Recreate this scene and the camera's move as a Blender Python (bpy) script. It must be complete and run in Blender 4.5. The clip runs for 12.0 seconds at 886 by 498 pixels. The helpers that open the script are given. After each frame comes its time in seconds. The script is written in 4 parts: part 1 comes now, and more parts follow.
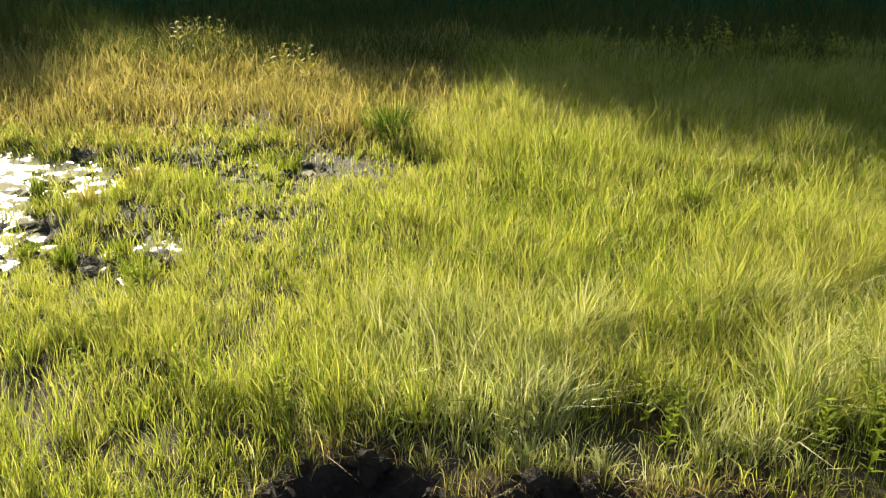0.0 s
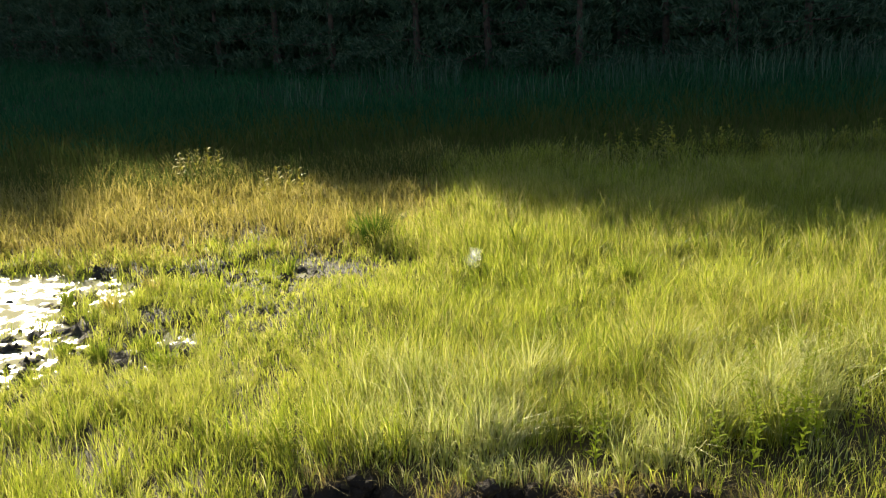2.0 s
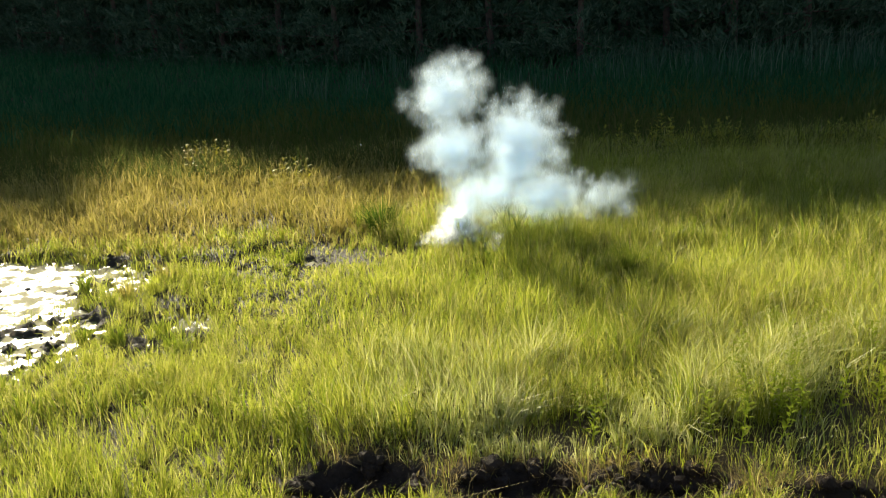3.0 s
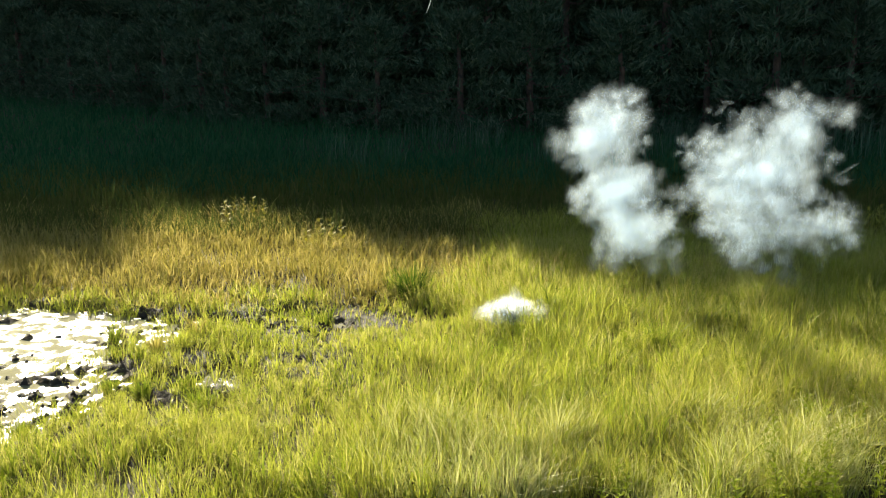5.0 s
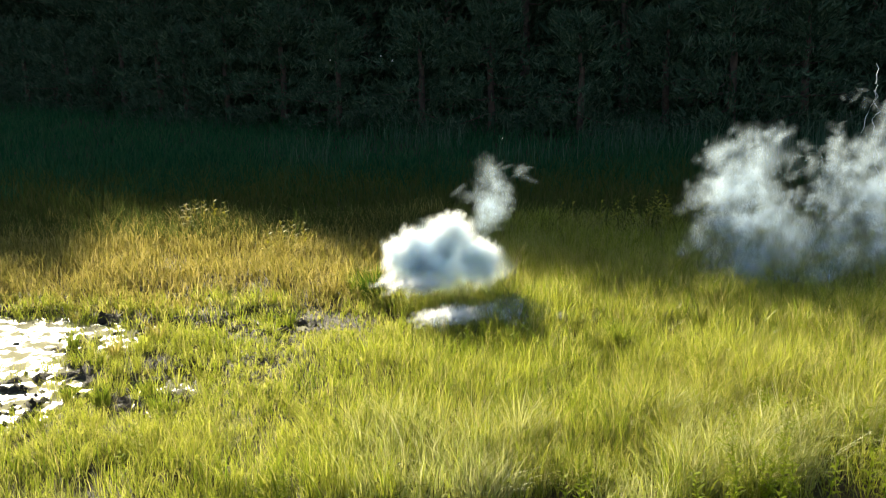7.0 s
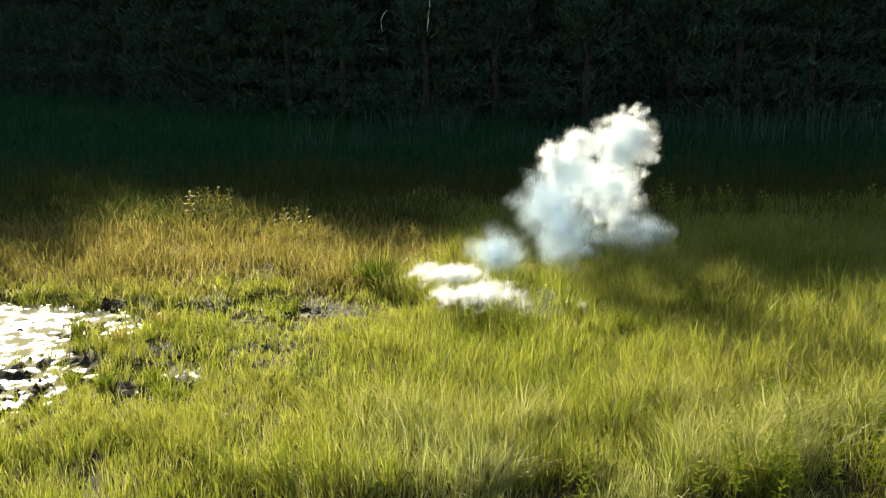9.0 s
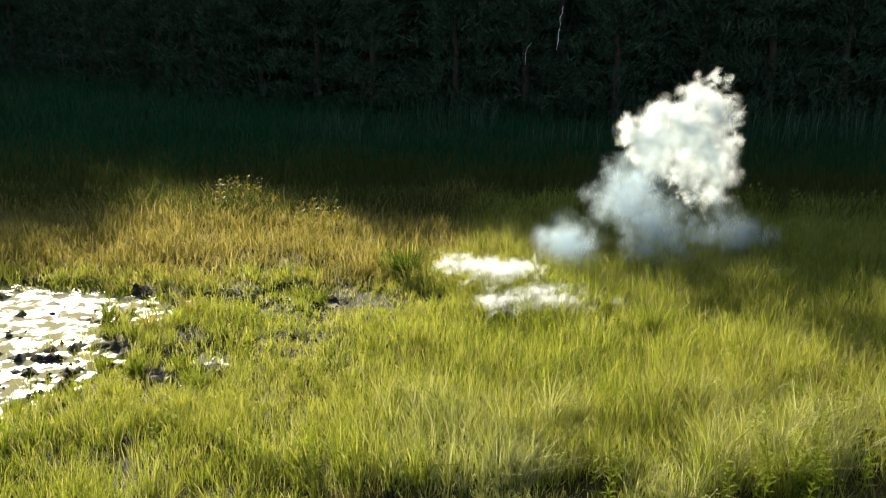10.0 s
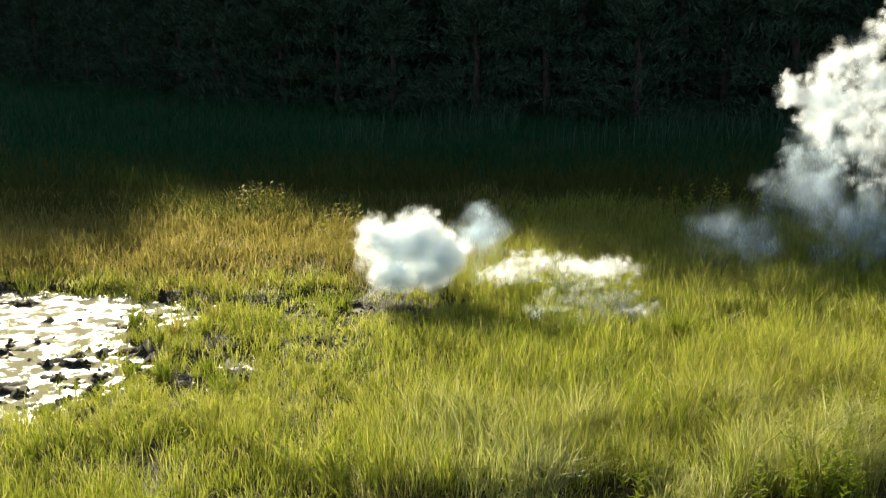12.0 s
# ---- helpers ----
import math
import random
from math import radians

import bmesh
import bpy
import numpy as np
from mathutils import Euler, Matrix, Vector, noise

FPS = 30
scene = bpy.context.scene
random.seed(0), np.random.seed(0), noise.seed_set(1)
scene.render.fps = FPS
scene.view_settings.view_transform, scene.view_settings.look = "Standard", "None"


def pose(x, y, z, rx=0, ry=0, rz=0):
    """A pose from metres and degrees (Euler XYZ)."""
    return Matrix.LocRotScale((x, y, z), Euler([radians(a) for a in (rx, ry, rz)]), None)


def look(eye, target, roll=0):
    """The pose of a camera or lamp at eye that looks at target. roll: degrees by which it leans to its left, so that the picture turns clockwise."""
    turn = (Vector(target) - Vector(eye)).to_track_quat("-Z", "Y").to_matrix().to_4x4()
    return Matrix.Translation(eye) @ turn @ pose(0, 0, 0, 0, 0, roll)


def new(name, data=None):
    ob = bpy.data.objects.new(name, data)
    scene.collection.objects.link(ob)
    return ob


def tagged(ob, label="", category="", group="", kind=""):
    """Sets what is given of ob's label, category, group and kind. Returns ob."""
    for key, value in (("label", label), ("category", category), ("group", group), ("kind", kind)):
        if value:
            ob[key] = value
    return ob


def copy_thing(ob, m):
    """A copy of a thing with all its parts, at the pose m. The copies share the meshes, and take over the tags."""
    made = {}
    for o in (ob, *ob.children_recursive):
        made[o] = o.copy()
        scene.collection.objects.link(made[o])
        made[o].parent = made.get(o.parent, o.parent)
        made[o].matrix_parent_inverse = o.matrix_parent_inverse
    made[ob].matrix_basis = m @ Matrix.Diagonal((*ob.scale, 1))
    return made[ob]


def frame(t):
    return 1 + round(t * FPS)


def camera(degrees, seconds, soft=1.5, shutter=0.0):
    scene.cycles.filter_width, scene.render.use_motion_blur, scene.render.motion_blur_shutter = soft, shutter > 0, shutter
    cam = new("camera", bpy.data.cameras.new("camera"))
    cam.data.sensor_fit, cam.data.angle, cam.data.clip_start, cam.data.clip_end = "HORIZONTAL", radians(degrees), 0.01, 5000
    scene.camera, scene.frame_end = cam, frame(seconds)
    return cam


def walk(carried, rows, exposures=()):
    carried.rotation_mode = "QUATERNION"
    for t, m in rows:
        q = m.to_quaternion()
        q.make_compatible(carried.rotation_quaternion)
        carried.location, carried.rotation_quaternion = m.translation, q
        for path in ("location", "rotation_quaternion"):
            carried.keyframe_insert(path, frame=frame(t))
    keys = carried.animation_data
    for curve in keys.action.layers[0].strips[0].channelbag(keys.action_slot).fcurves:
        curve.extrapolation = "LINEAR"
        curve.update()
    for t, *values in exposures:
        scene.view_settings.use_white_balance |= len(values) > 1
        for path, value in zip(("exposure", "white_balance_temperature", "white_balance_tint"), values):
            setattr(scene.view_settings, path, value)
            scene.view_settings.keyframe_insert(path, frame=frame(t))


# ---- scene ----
cam = camera(49.9, 12.0, 1.2)
PATH = [
    (0, (0.161, -0.502, 1.808), (0.059, 1.35, 1.059), -0.1),
    (0.5, (0.171, -0.746, 1.852), (0.081, 1.16, 1.251), -2.1),
    (1, (0.206, -1.021, 1.914), (0.2, 0.887, 1.314), -1.9),
    (1.5, (0.312, -1.269, 1.904), (0.293, 0.657, 1.366), -2.8),
    (2, (0.356, -1.438, 1.928), (0.264, 0.491, 1.409), -3.3),
    (2.5, (0.337, -1.621, 1.96), (0.286, 0.301, 1.409), -0.9),
    (3, (0.34, -1.664, 1.983), (0.245, 0.259, 1.444), -3.3),
    (3.2, (0.35, -1.658, 1.993), (0.205, 0.271, 1.484), -2.8),
    (4.8, (0.359, -1.64, 1.99), (0.181, 0.308, 1.571), -1.0),
    (5, (0.349, -1.641, 1.999), (0.189, 0.312, 1.595), -0.9),
    (5.5, (0.348, -1.642, 1.995), (0.225, 0.311, 1.582), -0.9),
    (6, (0.35, -1.646, 2.002), (0.251, 0.311, 1.6), -0.8),
    (6.5, (0.358, -1.646, 2.003), (0.269, 0.309, 1.589), -1.1),
    (7, (0.367, -1.654, 1.998), (0.282, 0.303, 1.595), -1.2),
    (9, (0.367, -1.649, 1.996), (0.274, 0.302, 1.568), -1.0),
    (9.5, (0.337, -1.654, 1.996), (0.23, 0.292, 1.547), -0.3),
    (10, (0.336, -1.646, 1.999), (0.191, 0.299, 1.556), -0.2),
    (10.5, (0.338, -1.649, 1.995), (0.18, 0.297, 1.562), -0.4),
    (11, (0.337, -1.651, 1.995), (0.169, 0.294, 1.564), -0.0),
    (11.5, (0.341, -1.648, 1.994), (0.163, 0.297, 1.564), -0.4),
    (12, (0.31, -1.651, 1.993), (0.122, 0.293, 1.561), -0.8),
]
walk(cam, [(t, look(eye, target, roll)) for t, eye, target, roll in PATH], [(0.0, 1.62), (2.4, 1.62), (3.0, 1.45), (5.0, 1.62), (7.2, 1.6), (9.0, 1.28), (12.0, 1.2)])

# ---- light and air ----
SUN_TURN, SUN_UP = 26.0, 23.0          # degrees to the left of the view axis, degrees over the horizon
sun_way = Vector((-math.sin(radians(SUN_TURN)) * math.cos(radians(SUN_UP)),
                  math.cos(radians(SUN_TURN)) * math.cos(radians(SUN_UP)), math.sin(radians(SUN_UP))))
world = bpy.data.worlds.new("sky")
scene.world = world
world.use_nodes = True
wt = world.node_tree
sky = wt.nodes.new("ShaderNodeTexSky")
sky.sky_type, sky.sun_disc = "NISHITA", False
sky.sun_elevation, sky.sun_rotation = radians(SUN_UP), radians(-SUN_TURN)
wt.links.new(sky.outputs[0], wt.nodes["Background"].inputs["Color"])
wt.nodes["Background"].inputs["Strength"].default_value = 0.047
sun = new("sun", bpy.data.lights.new("sun", "SUN"))
sun.data.energy, sun.data.angle, sun.data.color = 5.0, radians(0.6), (1.0, 0.9, 0.66)
sun.matrix_world = look(sun_way * 60, (0, 0, 0))

# ---- materials ----


def fresh(name):
    m = bpy.data.materials.new(name)
    m.use_nodes = True
    nt = m.node_tree
    nt.nodes.clear()
    return m, nt, nt.nodes.new("ShaderNodeOutputMaterial")


def node(nt, kind, **values):
    n = nt.nodes.new(kind)
    for key, value in values.items():
        n.inputs[key].default_value = value
    return n


def ramp(nt, source, stops):
    r = nt.nodes.new("ShaderNodeValToRGB")
    while len(r.color_ramp.elements) < len(stops):
        r.color_ramp.elements.new(0.5)
    for e, (at, c) in zip(r.color_ramp.elements, stops):
        e.position, e.color = at, (*c, 1)
    nt.links.new(source, r.inputs[0])
    return r.outputs[0]


def blend(nt, a, b, f):
    n = nt.nodes.new("ShaderNodeMix")
    n.data_type = "RGBA"
    for sock, v in ((n.inputs[6], a), (n.inputs[7], b), (n.inputs[0], f)):
        if isinstance(v, (float, int)):
            sock.default_value = v
        elif isinstance(v, tuple):
            sock.default_value = (*v, 1)
        else:
            nt.links.new(v, sock)
    return n.outputs[2]


def noise_out(nt, scale, detail=3.0, rough=0.55):
    tc = nt.nodes.new("ShaderNodeNewGeometry")
    n = node(nt, "ShaderNodeTexNoise", Scale=scale, Detail=detail, Roughness=rough)
    nt.links.new(tc.outputs["Position"], n.inputs["Vector"])
    return n.outputs["Fac"]


def leaf_material(name, stops, patch, patch_scale=0.9, through_light=0.5, gloss=0.03, rough=0.45):
    """Thin plant tissue: a colour for each blade, larger patches over it, light shining through."""
    m, nt, out = fresh(name)
    geo = nt.nodes.new("ShaderNodeNewGeometry")
    colour = ramp(nt, geo.outputs["Random Per Island"], stops)
    far = ramp(nt, noise_out(nt, patch_scale, 3.0), [(0.38, (0, 0, 0)), (0.66, (1, 1, 1))])
    tinted = nt.nodes.new("ShaderNodeMix")
    tinted.data_type, tinted.blend_type = "RGBA", "MIX"
    nt.links.new(colour, tinted.inputs[6])
    tinted.inputs[7].default_value = (*patch, 1)
    clumps = ramp(nt, noise_out(nt, 9.0, 2.0), [(0.35, (0.86, 0.84, 0.8)), (0.65, (1.25, 1.2, 1.1))])
    half = nt.nodes.new("ShaderNodeMath")
    half.operation = "MULTIPLY"
    half.inputs[1].default_value = 0.45
    nt.links.new(far, half.inputs[0])
    nt.links.new(half.outputs[0], tinted.inputs[0])
    d = nt.nodes.new("ShaderNodeBsdfDiffuse")
    tr = nt.nodes.new("ShaderNodeBsdfTranslucent")
    g = node(nt, "ShaderNodeBsdfGlossy", Roughness=rough)
    g.inputs["Color"].default_value = (0.8, 0.8, 0.75, 1)
    varied = nt.nodes.new("ShaderNodeMix")
    varied.data_type, varied.blend_type = "RGBA", "MULTIPLY"
    varied.inputs[0].default_value = 1.0
    nt.links.new(tinted.outputs[2], varied.inputs[6])
    nt.links.new(clumps, varied.inputs[7])
    for n in (d, tr):
        nt.links.new(varied.outputs[2], n.inputs["Color"])
    a = node(nt, "ShaderNodeMixShader", Fac=through_light)
    nt.links.new(d.outputs[0], a.inputs[1])
    nt.links.new(tr.outputs[0], a.inputs[2])
    b = node(nt, "ShaderNodeMixShader", Fac=gloss)
    nt.links.new(a.outputs[0], b.inputs[1])
    nt.links.new(g.outputs[0], b.inputs[2])
    nt.links.new(b.outputs[0], out.inputs[0])
    return m


MEADOW = leaf_material("meadow_blades", [(0.0, (0.09, 0.14, 0.01)), (0.3, (0.24, 0.31, 0.022)), (0.7, (0.4, 0.43, 0.052)), (1.0, (0.57, 0.53, 0.2))],
                       (0.37, 0.39, 0.06), 0.8, 0.58)
PLUME = leaf_material("seed_plumes", [(0.0, (0.34, 0.36, 0.08)), (0.6, (0.44, 0.42, 0.14)), (1.0, (0.5, 0.39, 0.2))], (0.38, 0.4, 0.09), 0.7, 0.55, 0.03)
DRY = leaf_material("dry_blades", [(0.0, (0.13, 0.14, 0.02)), (0.4, (0.35, 0.3, 0.065)), (1.0, (0.52, 0.44, 0.17))], (0.3, 0.28, 0.06), 1.3)
STRAW = leaf_material("straw_blades", [(0.0, (0.24, 0.3, 0.06)), (0.5, (0.46, 0.48, 0.16)), (1.0, (0.62, 0.6, 0.34))], (0.42, 0.46, 0.14), 1.5, 0.5, 0.06)
DEAD = leaf_material("dead_blades", [(0.0, (0.12, 0.08, 0.03)), (0.5, (0.34, 0.25, 0.09)), (1.0, (0.5, 0.42, 0.2))], (0.3, 0.26, 0.06), 2.0, 0.35, 0.02)
# far grass: the wood's deep, bluish shade is mixed into these blade colours
SHADE_TONED = leaf_material("shade_toned_blades", [(0.0, (0.014, 0.08, 0.034)), (0.6, (0.04, 0.13, 0.055)), (1.0, (0.085, 0.16, 0.075))], (0.02, 0.09, 0.045), 0.5, 0.35, 0.0)
# meadow grass past the sun's edge, its colour darkened to olive for the shade
SHADE_OLIVE = leaf_material("shade_olive_blades", [(0.0, (0.06, 0.1, 0.022)), (0.6, (0.11, 0.14, 0.035)), (1.0, (0.18, 0.16, 0.06))], (0.09, 0.11, 0.03), 0.6, 0.4, 0.0)
SEDGE = leaf_material("sedge_blades", [(0.0, (0.08, 0.13, 0.01)), (0.6, (0.19, 0.26, 0.022)), (1.0, (0.33, 0.34, 0.06))], (0.15, 0.2, 0.02), 4.0, 0.5)
HERB = leaf_material("herb_leaves", [(0.0, (0.14, 0.2, 0.016)), (0.6, (0.27, 0.34, 0.03)), (1.0, (0.42, 0.46, 0.07))], (0.24, 0.3, 0.03), 5.0, 0.5, 0.008)
GOLD = leaf_material("golden_leaves", [(0.0, (0.2, 0.22, 0.02)), (0.6, (0.36, 0.34, 0.04)), (1.0, (0.5, 0.42, 0.06))], (0.28, 0.28, 0.03), 5.0, 0.5, 0.03)
REED = leaf_material("reed_blades", [(0.0, (0.05, 0.11, 0.07)), (0.7, (0.08, 0.15, 0.09)), (1.0, (0.2, 0.24, 0.17))], (0.06, 0.12, 0.08), 2.0, 0.3, 0.01)
NEEDLE = leaf_material("pine_needles", [(0.0, (0.02, 0.05, 0.03)), (0.6, (0.055, 0.1, 0.06)), (1.0, (0.13, 0.17, 0.11))], (0.05, 0.065, 0.04), 1.2, 0.15, 0.0)


def bark_material():
    m, nt, out = fresh("pine_bark")
    p = node(nt, "ShaderNodeBsdfPrincipled", Roughness=0.9)
    c = ramp(nt, noise_out(nt, 9.0, 6.0), [(0.3, (0.035, 0.025, 0.02)), (0.7, (0.13, 0.085, 0.06))])
    nt.links.new(c, p.inputs["Base Color"])
    b = node(nt, "ShaderNodeBump", Strength=0.8, Distance=0.02)
    nt.links.new(noise_out(nt, 22.0, 5.0), b.inputs["Height"])
    nt.links.new(b.outputs[0], p.inputs["Normal"])
    nt.links.new(p.outputs[0], out.inputs[0])
    return m


def soil_material(name, dark, light, rough_low, rough_high, scale, bump):
    m, nt, out = fresh(name)
    p = nt.nodes.new("ShaderNodeBsdfPrincipled")
    p.inputs["Specular IOR Level"].default_value = 0.15
    f = noise_out(nt, scale, 6.0, 0.65)
    c = blend(nt, ramp(nt, f, [(0.3, dark), (0.75, light)]), ramp(nt, noise_out(nt, scale * 9, 4.0), [(0.3, dark), (0.8, light)]), 0.4)
    nt.links.new(c, p.inputs["Base Color"])
    r = nt.nodes.new("ShaderNodeMapRange")
    r.inputs["To Min"].default_value, r.inputs["To Max"].default_value = rough_low, rough_high
    nt.links.new(noise_out(nt, scale * 3, 4.0), r.inputs["Value"])
    nt.links.new(r.outputs[0], p.inputs["Roughness"])
    b = node(nt, "ShaderNodeBump", Strength=0.7, Distance=bump)
    nt.links.new(noise_out(nt, scale * 6, 6.0, 0.7), b.inputs["Height"])
    nt.links.new(b.outputs[0], p.inputs["Normal"])
    nt.links.new(p.outputs[0], out.inputs[0])
    return m


def water_material():
    """Shallow bog water: clear ripples between rafts of matt scum."""
    m, nt, out = fresh("bog_water")
    p = node(nt, "ShaderNodeBsdfPrincipled", IOR=1.33)
    raft = noise_out(nt, 7.0, 6.0, 0.7)
    nt.links.new(ramp(nt, raft, [(0.45, (0.03, 0.026, 0.018)), (0.53, (0.2, 0.19, 0.09))]), p.inputs["Base Color"])
    nt.links.new(ramp(nt, raft, [(0.44, (0.24, 0.24, 0.24)), (0.52, (0.95, 0.95, 0.95))]), p.inputs["Roughness"])
    b = node(nt, "ShaderNodeBump", Strength=0.6, Distance=0.008)
    nt.links.new(noise_out(nt, 16.0, 5.0, 0.65), b.inputs["Height"])
    nt.links.new(b.outputs[0], p.inputs["Normal"])
    nt.links.new(p.outputs[0], out.inputs[0])
    return m


def pale_matt_material():
    m, nt, out = fresh("pale_matt")
    p = node(nt, "ShaderNodeBsdfPrincipled", Roughness=0.7)
    nt.links.new(ramp(nt, noise_out(nt, 30.0, 3.0), [(0.3, (0.7, 0.7, 0.66)), (0.7, (0.9, 0.9, 0.88))]), p.inputs["Base Color"])
    nt.links.new(p.outputs[0], out.inputs[0])
    return m


def smoke_material(name, white, most):
    """Fine droplets in flakes that thin out to nothing at their rims."""
    m, nt, out = fresh(name)
    d = nt.nodes.new("ShaderNodeBsdfDiffuse")
    tr = nt.nodes.new("ShaderNodeBsdfTranslucent")
    c = ramp(nt, noise_out(nt, 2.0, 3.0), [(0.3, tuple(v * 0.94 for v in white)), (0.7, white)])
    for n in (d, tr):
        nt.links.new(c, n.inputs["Color"])
    a = node(nt, "ShaderNodeMixShader", Fac=0.85)
    nt.links.new(d.outputs[0], a.inputs[1])
    nt.links.new(tr.outputs[0], a.inputs[2])
    thick = nt.nodes.new("ShaderNodeAttribute")
    thick.attribute_name = "thickness"
    own = nt.nodes.new("ShaderNodeTexCoord")
    curls = node(nt, "ShaderNodeTexNoise", Scale=14.0, Detail=3.0, Roughness=0.6)
    nt.links.new(own.outputs["Object"], curls.inputs["Vector"])
    worn = node(nt, "ShaderNodeMath")
    worn.operation = "MULTIPLY_ADD"
    nt.links.new(curls.outputs["Fac"], worn.inputs[0])
    worn.inputs[1].default_value = 1.1
    worn.inputs[2].default_value = -0.55
    held = node(nt, "ShaderNodeMath")
    held.operation = "ADD"
    nt.links.new(thick.outputs["Fac"], held.inputs[0])
    nt.links.new(worn.outputs[0], held.inputs[1])
    size = nt.nodes.new("ShaderNodeMapRange")
    size.interpolation_type = "SMOOTHSTEP"
    nt.links.new(held.outputs[0], size.inputs["Value"])
    size.inputs["From Min"].default_value = 0.05
    size.inputs["To Max"].default_value = most
    edge = nt.nodes.new("ShaderNodeMath")
    edge.operation, edge.use_clamp = "MULTIPLY", True
    edge.inputs[1].default_value = 4.0
    nt.links.new(thick.outputs["Fac"], edge.inputs[0])
    faded = nt.nodes.new("ShaderNodeMath")
    faded.operation = "MULTIPLY"
    nt.links.new(size.outputs[0], faded.inputs[0])
    nt.links.new(edge.outputs[0], faded.inputs[1])
    clear = nt.nodes.new("ShaderNodeBsdfTransparent")
    f = node(nt, "ShaderNodeMixShader")
    nt.links.new(faded.outputs[0], f.inputs[0])
    nt.links.new(clear.outputs[0], f.inputs[1])
    nt.links.new(a.outputs[0], f.inputs[2])
    nt.links.new(f.outputs[0], out.inputs[0])
    return m


BARK = bark_material()
SOIL = soil_material("meadow_soil", (0.02, 0.016, 0.01), (0.1, 0.075, 0.04), 0.6, 0.95, 2.2, 0.02)
MUD = soil_material("wet_mud", (0.018, 0.016, 0.013), (0.1, 0.085, 0.06), 0.6, 0.92, 3.5, 0.03)
PEAT = soil_material("black_peat", (0.012, 0.009, 0.007), (0.075, 0.05, 0.035), 0.55, 0.95, 7.0, 0.02)
WATER = water_material()
THIN = smoke_material("thin_smoke", (0.63, 0.77, 0.9), 0.05)
THICK = smoke_material("thick_smoke", (0.92, 0.97, 1.0), 0.14)
LYING = smoke_material("lying_smoke", (0.92, 0.96, 1.0), 0.11)
PALE_MATT = pale_matt_material()
scene.cycles.transparent_max_bounces = 512

# ---- building helpers ----
rng = np.random.default_rng(7)


def lattice(x, y, scale, seed=0):
    """Smooth value noise, 0 to 1, on arrays."""
    x, y = np.asarray(x, float) * scale + 57.3 * seed, np.asarray(y, float) * scale + 19.7 * seed
    i, j = np.floor(x), np.floor(y)
    u, v = x - i, y - j
    u, v = u * u * (3 - 2 * u), v * v * (3 - 2 * v)

    def at(a, b):
        h = np.sin(a * 127.1 + b * 311.7) * 43758.5453
        return h - np.floor(h)
    return (at(i, j) * (1 - u) + at(i + 1, j) * u) * (1 - v) + (at(i, j + 1) * (1 - u) + at(i + 1, j + 1) * u) * v


def cloudy(x, y, scale, seed=0):
    return 0.55 * lattice(x, y, scale, seed) + 0.3 * lattice(x, y, scale * 2.1, seed + 3) + 0.15 * lattice(x, y, scale * 4.3, seed + 7)


def step(a, b, x):
    t = np.clip((np.asarray(x, float) - a) / (b - a), 0, 1)
    return t * t * (3 - 2 * t)


def oval(x, y, cx, cy, rx, ry, turn=0.0):
    """1 in the middle of an oval, 0 at its edge, less outside."""
    c, s = math.cos(radians(turn)), math.sin(radians(turn))
    dx, dy = x - cx, y - cy
    return 1 - np.hypot((dx * c + dy * s) / rx, (dy * c - dx * s) / ry)


PITS = ((-0.3, 2.02, 0.27, 0.22), (0.47, 1.95, 0.3, 0.21), (1.05, 1.95, 0.27, 0.2), (1.72, 1.78, 0.3, 0.15))


def wet(x, y):
    """How far into the bog pool a place lies, in rough metres."""
    edge = 0.22 * (cloudy(x, y, 1.7, 5) - 0.5)
    p = np.maximum(oval(x, y, -4.0, 5.4, 1.62, 0.85) * 0.95, oval(x, y, -3.5, 4.0, 1.25, 1.0) * 0.9)
    small = np.maximum(oval(x, y, -1.42, 5.85, 0.4, 0.15, -40), oval(x, y, -1.98, 5.72, 0.36, 0.12, -20)) * 0.12
    return np.maximum(p + edge * 0.8, np.maximum(small, oval(x, y, -1.75, 4.15, 0.24, 0.3) * 0.08))


def pit(x, y):
    return np.maximum.reduce([oval(x, y, *p) for p in PITS]) + 0.7 * (cloudy(x, y, 5.0, 16) - 0.5)


GAPS = ((1.24, 2.78, 0.16, 0.09), (1.86, 2.6, 0.2, 0.1), (-0.55, 2.7, 0.2, 0.08), (-1.0, 2.45, 0.22, 0.12), (0.13, 4.55, 0.13, 0.1), (1.38, 4.8, 0.16, 0.1))


def gap(x, y):
    """Dark openings between the clumps of grass."""
    return np.maximum.reduce([oval(x, y, *p) for p in GAPS])


def ground_z(x, y):
    x, y = np.asarray(x, float), np.asarray(y, float)
    z = -0.12 + 0.45 * step(8, 24, y) + 0.02 * np.clip(y - 24, 0, 400)
    near = step(30, 14, np.hypot(x, y))
    z = z + near * (0.07 * (cloudy(x, y, 0.9, 1) - 0.5) + 0.04 * (cloudy(x, y, 4.0, 2) - 0.5))
    w = wet(x, y)
    bed = -0.172 + 0.14 * (cloudy(x, y, 3.6, 9) - 0.47) + 0.11 * (cloudy(x, y, 10.0, 4) - 0.5) + 0.1 * (lattice(x, y, 23.0, 8) - 0.5) - 0.022 * np.clip(w / 0.4, 0, 1) - 0.014 * step(-0.05, 0.1, w)
    z = z + (bed - z) * step(-0.12, 0.04, w)
    z = z - 0.09 * step(-0.05, 0.5, pit(x, y)) + 0.05 * step(-0.3, 0.2, pit(x, y)) * (cloudy(x, y, 12.0, 17) - 0.5)
    return z


